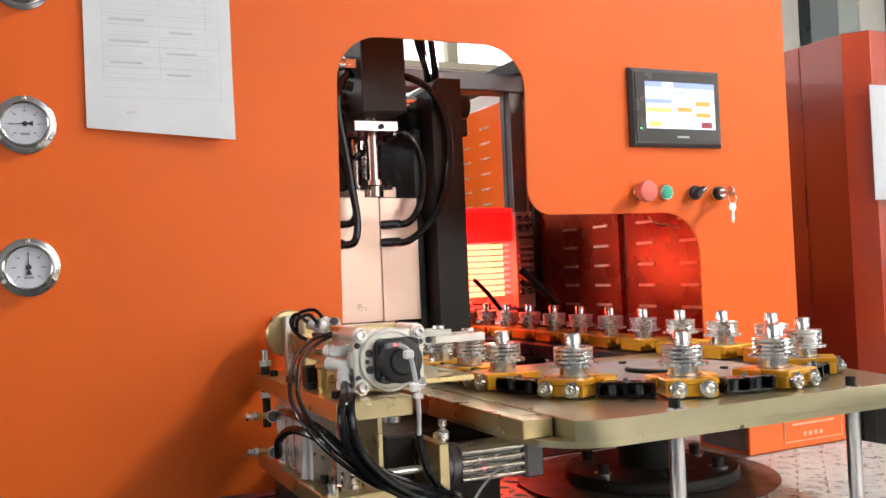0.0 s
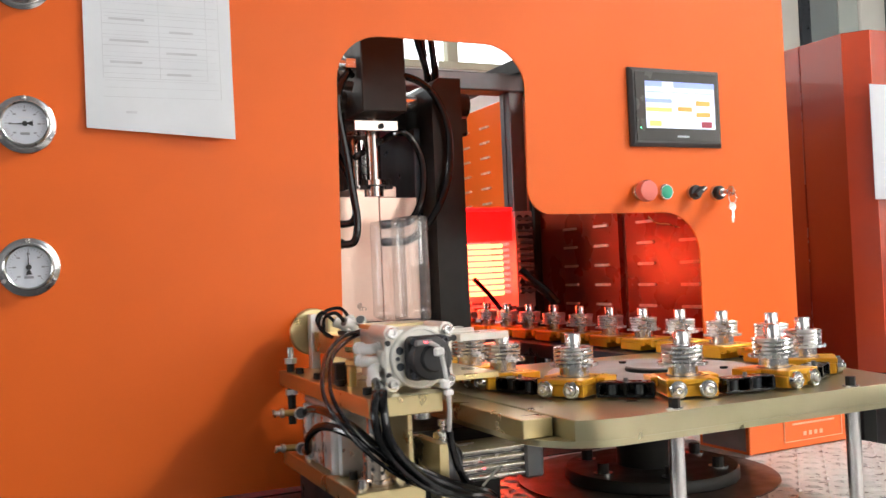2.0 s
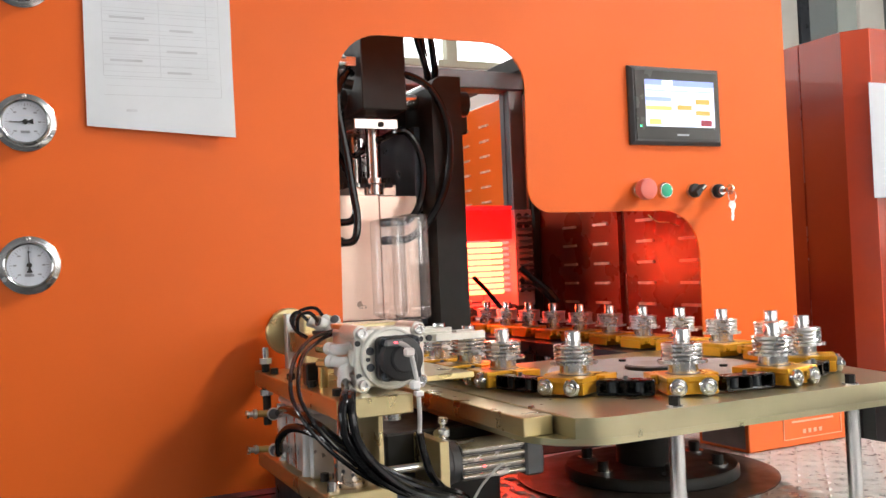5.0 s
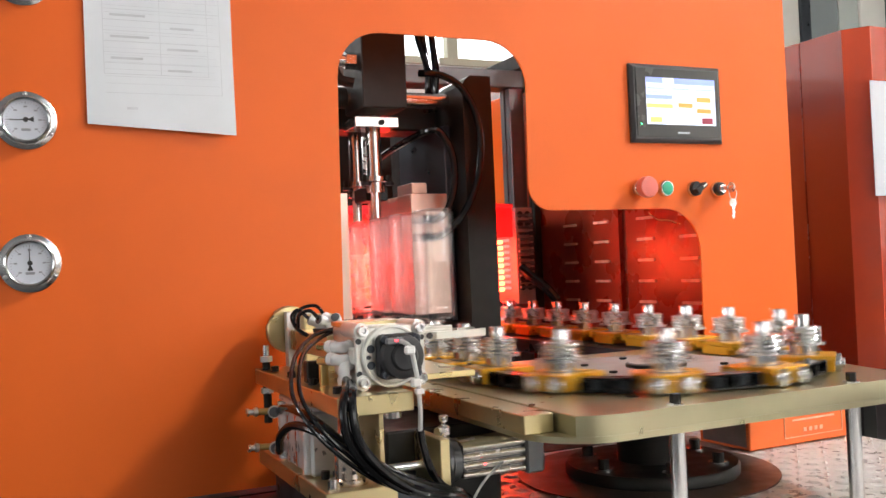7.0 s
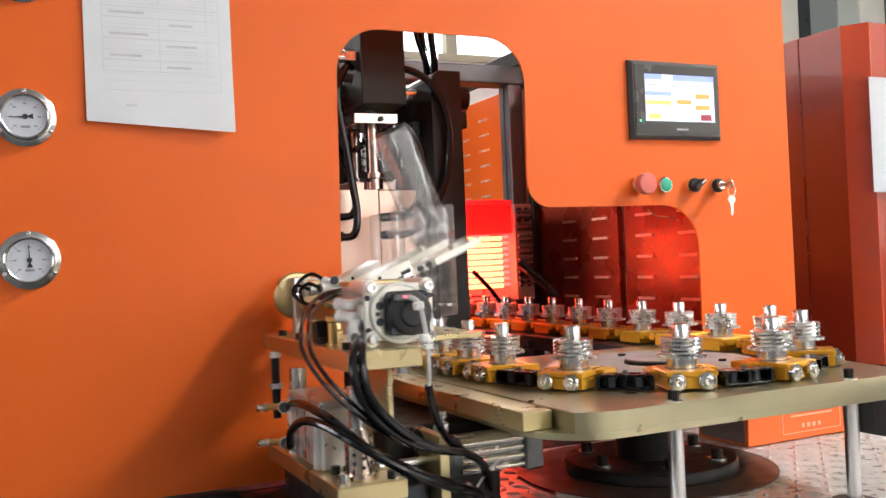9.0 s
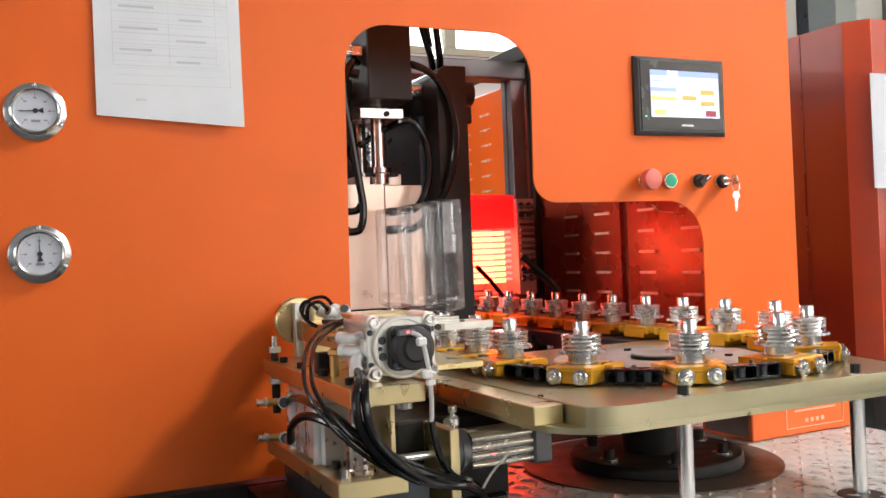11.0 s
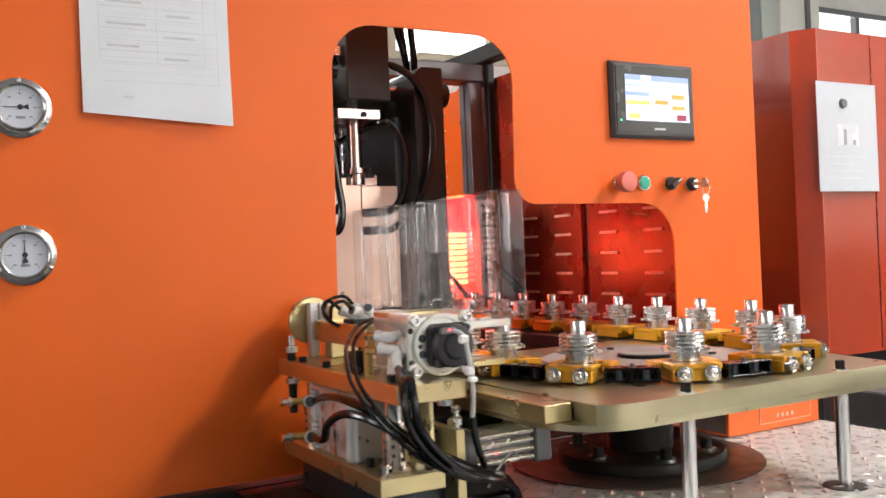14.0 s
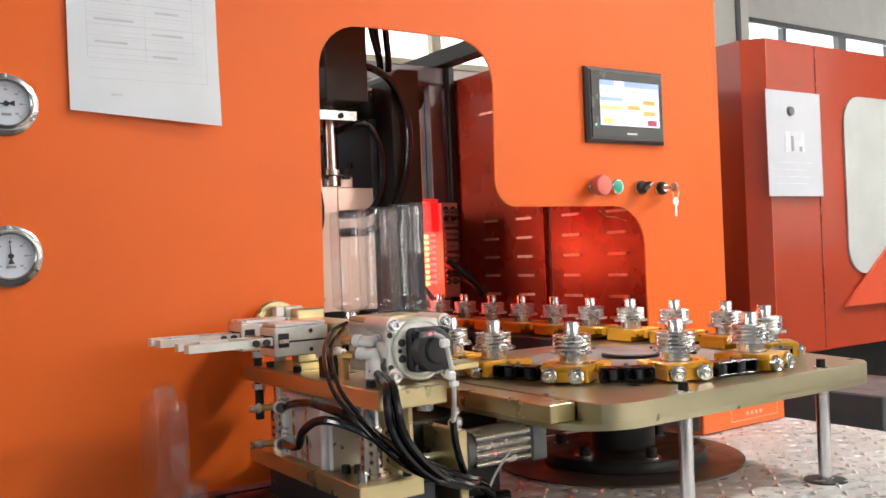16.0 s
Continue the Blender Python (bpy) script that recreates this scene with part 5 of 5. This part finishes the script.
part("under_bolt", T((-0.165, -0.425, 0.842), (-0.165, -0.425, 0.850), 0.010, seg=14), STEEL, head)
part("valve_block", B(-0.226, -0.206, -0.29, -0.272, 0.872, 0.900, bevel=0.002), BLACK, head)
part("brass_nipple", T((-0.212, -0.315, 0.872), (-0.212, -0.315, 0.900), 0.006, seg=12), BRASS, head)

clamp = tagged(empty("hose_clamp"), "black rubber clamp block gathering the hoses on the deck", "clamp")
part("block", B(-0.060, -0.012, -0.395, -0.352, 0.6775, 0.706, bevel=0.006, seg=2), BLACK_MATT, clamp)
part("strap", B(-0.064, -0.008, -0.380, -0.366, 0.6772, 0.712, bevel=0.003), HOSE, clamp)

arm = tagged(empty("gripper_arm"), "swinging arm with two pale aluminium bottle grippers", "gripper")
part("shaft", T((0, -0.26, 0), (0, -0.025, 0), 0.010, seg=20), STEEL, arm, smooth=40)
part("cross_bar", B(-0.022, 0.028, -0.255, -0.070, -0.020, 0.010, bevel=0.0015), ZINC, arm, "gold zinc-plated cross bar")
part("valve_seat", B(-0.016, 0.016, -0.206, -0.168, 0.0102, 0.016, bevel=0.001), BLACK_MATT, arm)
for x, y, z, b in ((-0.010, -0.176, 0.023, (-0.011, 0.004, 0.006)), (-0.002, -0.194, 0.024, (-0.013, -0.004, 0.005)), (0.008, -0.176, 0.023, (-0.004, 0.012, 0.008)), (0.012, -0.196, 0.023, (-0.006, -0.009, 0.008))):
    air_elbow((x, y, z), (0.006, -0.003, -0.010), b, arm, 0.0064)
for pts in ([(-0.021, -0.172, 0.029), (-0.034, -0.160, 0.042), (-0.042, -0.156, 0.032), (-0.036, -0.164, 0.016), (-0.024, -0.172, 0.006)], [(0.004, -0.164, 0.031), (-0.004, -0.148, 0.046), (-0.026, -0.142, 0.042), (-0.038, -0.150, 0.024), (-0.028, -0.162, 0.008)], [(-0.015, -0.198, 0.029), (-0.028, -0.200, 0.042), (-0.040, -0.188, 0.036), (-0.040, -0.180, 0.018)]):
    part("hose_loop", cable(bmesh.new(), pts, 0.0026), HOSE, arm)
KY = [chain_pose(-3).translation.y, chain_pose(-4).translation.y]
for y in KY:
    g = part("gripper_body", B(0.030, 0.105, y - 0.024, y + 0.024, -0.019, 0.019, bevel=0.0015), CAST, arm, "pale aluminium gripper body")
    part("jaw_slot", B(0.1045, 0.1056, y - 0.020, y + 0.020, -0.008, 0.008), BLACK_MATT, g)
    part("body_groove", B(0.034, 0.100, y - 0.0245, y - 0.0238, -0.0012, 0.0012), BLACK_MATT, g)
    part("jaw_window", B(0.086, 0.1005, y - 0.0252, y - 0.0246, -0.011, 0.007, bevel=0.0002), BLACK_MATT, g)
    part("jaw_key", B(0.087, 0.1002, y - 0.0268, y - 0.0253, -0.0035, 0.0015), STEEL, g)
    part("cover_plate", B(0.033, 0.103, y - 0.022, y + 0.022, -0.0235, -0.0194, bevel=0.0006), ALU, g)
    for dz in (-0.012, 0.012):
        part("body_hole", T((0.055, y - 0.0238, dz), (0.055, y - 0.0248, dz), 0.0028, seg=10), BLACK_MATT, g)
    for s in (-1, 1):
        o = [(0.106, s * 0.009), (0.135, s * 0.009), (0.150, s * 0.020), (GR - 0.018, s * 0.020)] + [(GR + 0.0182 * math.cos(radians(a)), s * 0.0182 * math.sin(radians(a))) for a in (140, 120, 100, 80, 60, 40)] + [(GR + 0.016, s * 0.017), (GR + 0.013, s * 0.026), (GR - 0.02, s * 0.028), (0.140, s * 0.026), (0.132, s * 0.021), (0.106, s * 0.020)]
        bm = extrude(bmesh.new(), o, -0.0065, 0.0035, Matrix.Translation((0, y, 0)))
        j = part("jaw", bm, CAST, g)
        for x in (0.116, 0.130):
            part("jaw_screw", T((x, y + s * 0.0225, -0.001), (x, y + s * 0.0255, -0.001), 0.0045, seg=10), BLACK_MATT, j)

# ---- movement ----
CHAIN_CYCLE = (-0.014, 5.97, 11.957)
ARM_CYCLE = (0.0, 6.0, 12.0)


def ramp(pairs, t):
    """Straight-line value at t between (time, value) pairs."""
    if t <= pairs[0][0]:
        return pairs[0][1]
    for (a, u), (b, w) in zip(pairs, pairs[1:]):
        if t <= b:
            return u + (w - u) * (t - a) / (b - a)
    return pairs[-1][1]


STEP = [(0.88, 0.0), (0.94, 0.15), (1.0, 0.6), (1.06, 1.1), (1.12, 1.6), (1.18, 1.9), (1.25, 2.0)]
OPEN = [(0.40, 0.0), (0.5, 0.33), (0.6, 0.78), (0.7, 0.96), (0.8, 1.0), (1.30, 1.0), (1.4, 0.84), (1.5, 0.48), (1.6, 0.17), (1.72, 0.0)]
SLIDE = [(1.75, 0.0), (1.85, 0.012), (2.0, 0.038), (2.15, 0.047), (2.3, 0.050), (2.76, 0.050), (2.9, 0.032), (3.0, 0.014), (3.1, 0.004), (3.2, 0.0)]
LIFT = [(2.52, 0.0), (2.62, 0.012), (2.72, 0.030), (2.82, 0.042), (2.92, 0.046), (3.28, 0.046), (3.4, 0.032), (3.5, 0.018), (3.6, 0.005), (3.7, 0.0)]
FLIP = [(2.90, 0), (2.95, 8), (3.0, 22), (3.05, 36), (3.1, 60), (3.15, 95), (3.2, 130), (3.25, 158), (3.3, 175), (3.36, 180), (4.06, 180), (4.12, 172), (4.2, 146), (4.28, 108), (4.36, 62), (4.44, 24), (4.52, 5), (4.6, 0)]


def cyclic(pairs, t, starts):
    c = max([o for o in starts if o + 0.3 <= t] or [0.0])
    return ramp(pairs, t - c)


def times(starts, *tables):
    ts = {0.0, 16.0}
    for c in starts:
        for tab in tables:
            ts |= {round(c + t, 3) for t, _ in tab if c + t < 16.0}
    return sorted(ts)


def steps(t):
    return sum(ramp(STEP, t - c) for c in CHAIN_CYCLE)


def arm_pose(t):
    return pose(AX + cyclic(SLIDE, t, ARM_CYCLE), 0, AZ + cyclic(LIFT, t, ARM_CYCLE), 0, -cyclic(FLIP, t, ARM_CYCLE), 0)


def drop_rows(held, t0):
    """Free fall from the grippers to the floor."""
    rows, z0 = [], held.translation.z
    fall = z0 - 0.2035
    end = math.sqrt(2 * fall / 9.81)
    stop = min(end, 16.0 - t0)
    for i in range(1, 9):
        d = stop * i / 8
        rows.append((t0 + d, Matrix.Translation((0, 0, -4.905 * d * d)) @ held))
    return rows


def motions():
    for ob, s in ((left, -1), (right, 1)):
        walk(ob, [(t, pose(s * 0.066 * cyclic(OPEN, t, CHAIN_CYCLE), 0, 0)) for t in times(CHAIN_CYCLE, OPEN)])
    walk(base, [(t, pose(cyclic(SLIDE, t, ARM_CYCLE), 0, 0)) for t in times(ARM_CYCLE, SLIDE)])
    walk(head, [(t, pose(cyclic(SLIDE, t, ARM_CYCLE), 0, cyclic(LIFT, t, ARM_CYCLE))) for t in times(ARM_CYCLE, SLIDE, LIFT)])
    walk(arm, [(t, arm_pose(t)) for t in times(ARM_CYCLE, SLIDE, LIFT, FLIP)])
    first = make_holder()
    holders = [(k, first if k == -17 else copy_thing(first, chain_pose(k))) for k in range(-17, 15)]
    for k, h in holders:
        walk(h, [(t, chain_pose(k + steps(t))) for t in times(CHAIN_CYCLE, STEP)])
    link = make_link()
    links = [(k, link if k == -17 else copy_thing(link, chain_pose(k + 0.5))) for k in range(-17, 14)]
    for k, c in links:
        walk(c, [(t, chain_pose(k + 0.5 + steps(t))) for t in times(CHAIN_CYCLE, STEP)])
    up = Matrix.Translation((0, 0, BOTTLE_Z)) @ pose(0, 0, 0, 0, 0, 90)
    bottle = make_bottle()
    grabs = {-8: (1, 9.82), -9: (2, 15.808), -10: (2, 15.880)}
    bottles = [(k, bottle if k == -8 else copy_thing(bottle, chain_pose(k))) for k in range(-8, -14, -1)]
    for k, b in bottles:
        if k not in grabs:
            walk(b, [(t, chain_pose(k + steps(t)) @ up) for t in times(CHAIN_CYCLE, STEP)])
            continue
        c, release = ARM_CYCLE[grabs[k][0]], grabs[k][1]
        grip = c + 2.4
        rows = [(t, chain_pose(k + steps(t)) @ up) for t in times(CHAIN_CYCLE, STEP) if t < grip]
        hold = arm_pose(grip).inverted() @ (chain_pose(k + steps(grip)) @ up)
        ts = [t for t in times(ARM_CYCLE, SLIDE, LIFT, FLIP) if grip + 0.05 < t < release]
        rows += [(t, arm_pose(t) @ hold) for t in [grip, *ts, release]]
        rows += drop_rows(arm_pose(release) @ hold, release)
        if rows[-1][0] < 15.999:
            rows.append((16.0, rows[-1][1]))
        walk(b, rows)


motions()
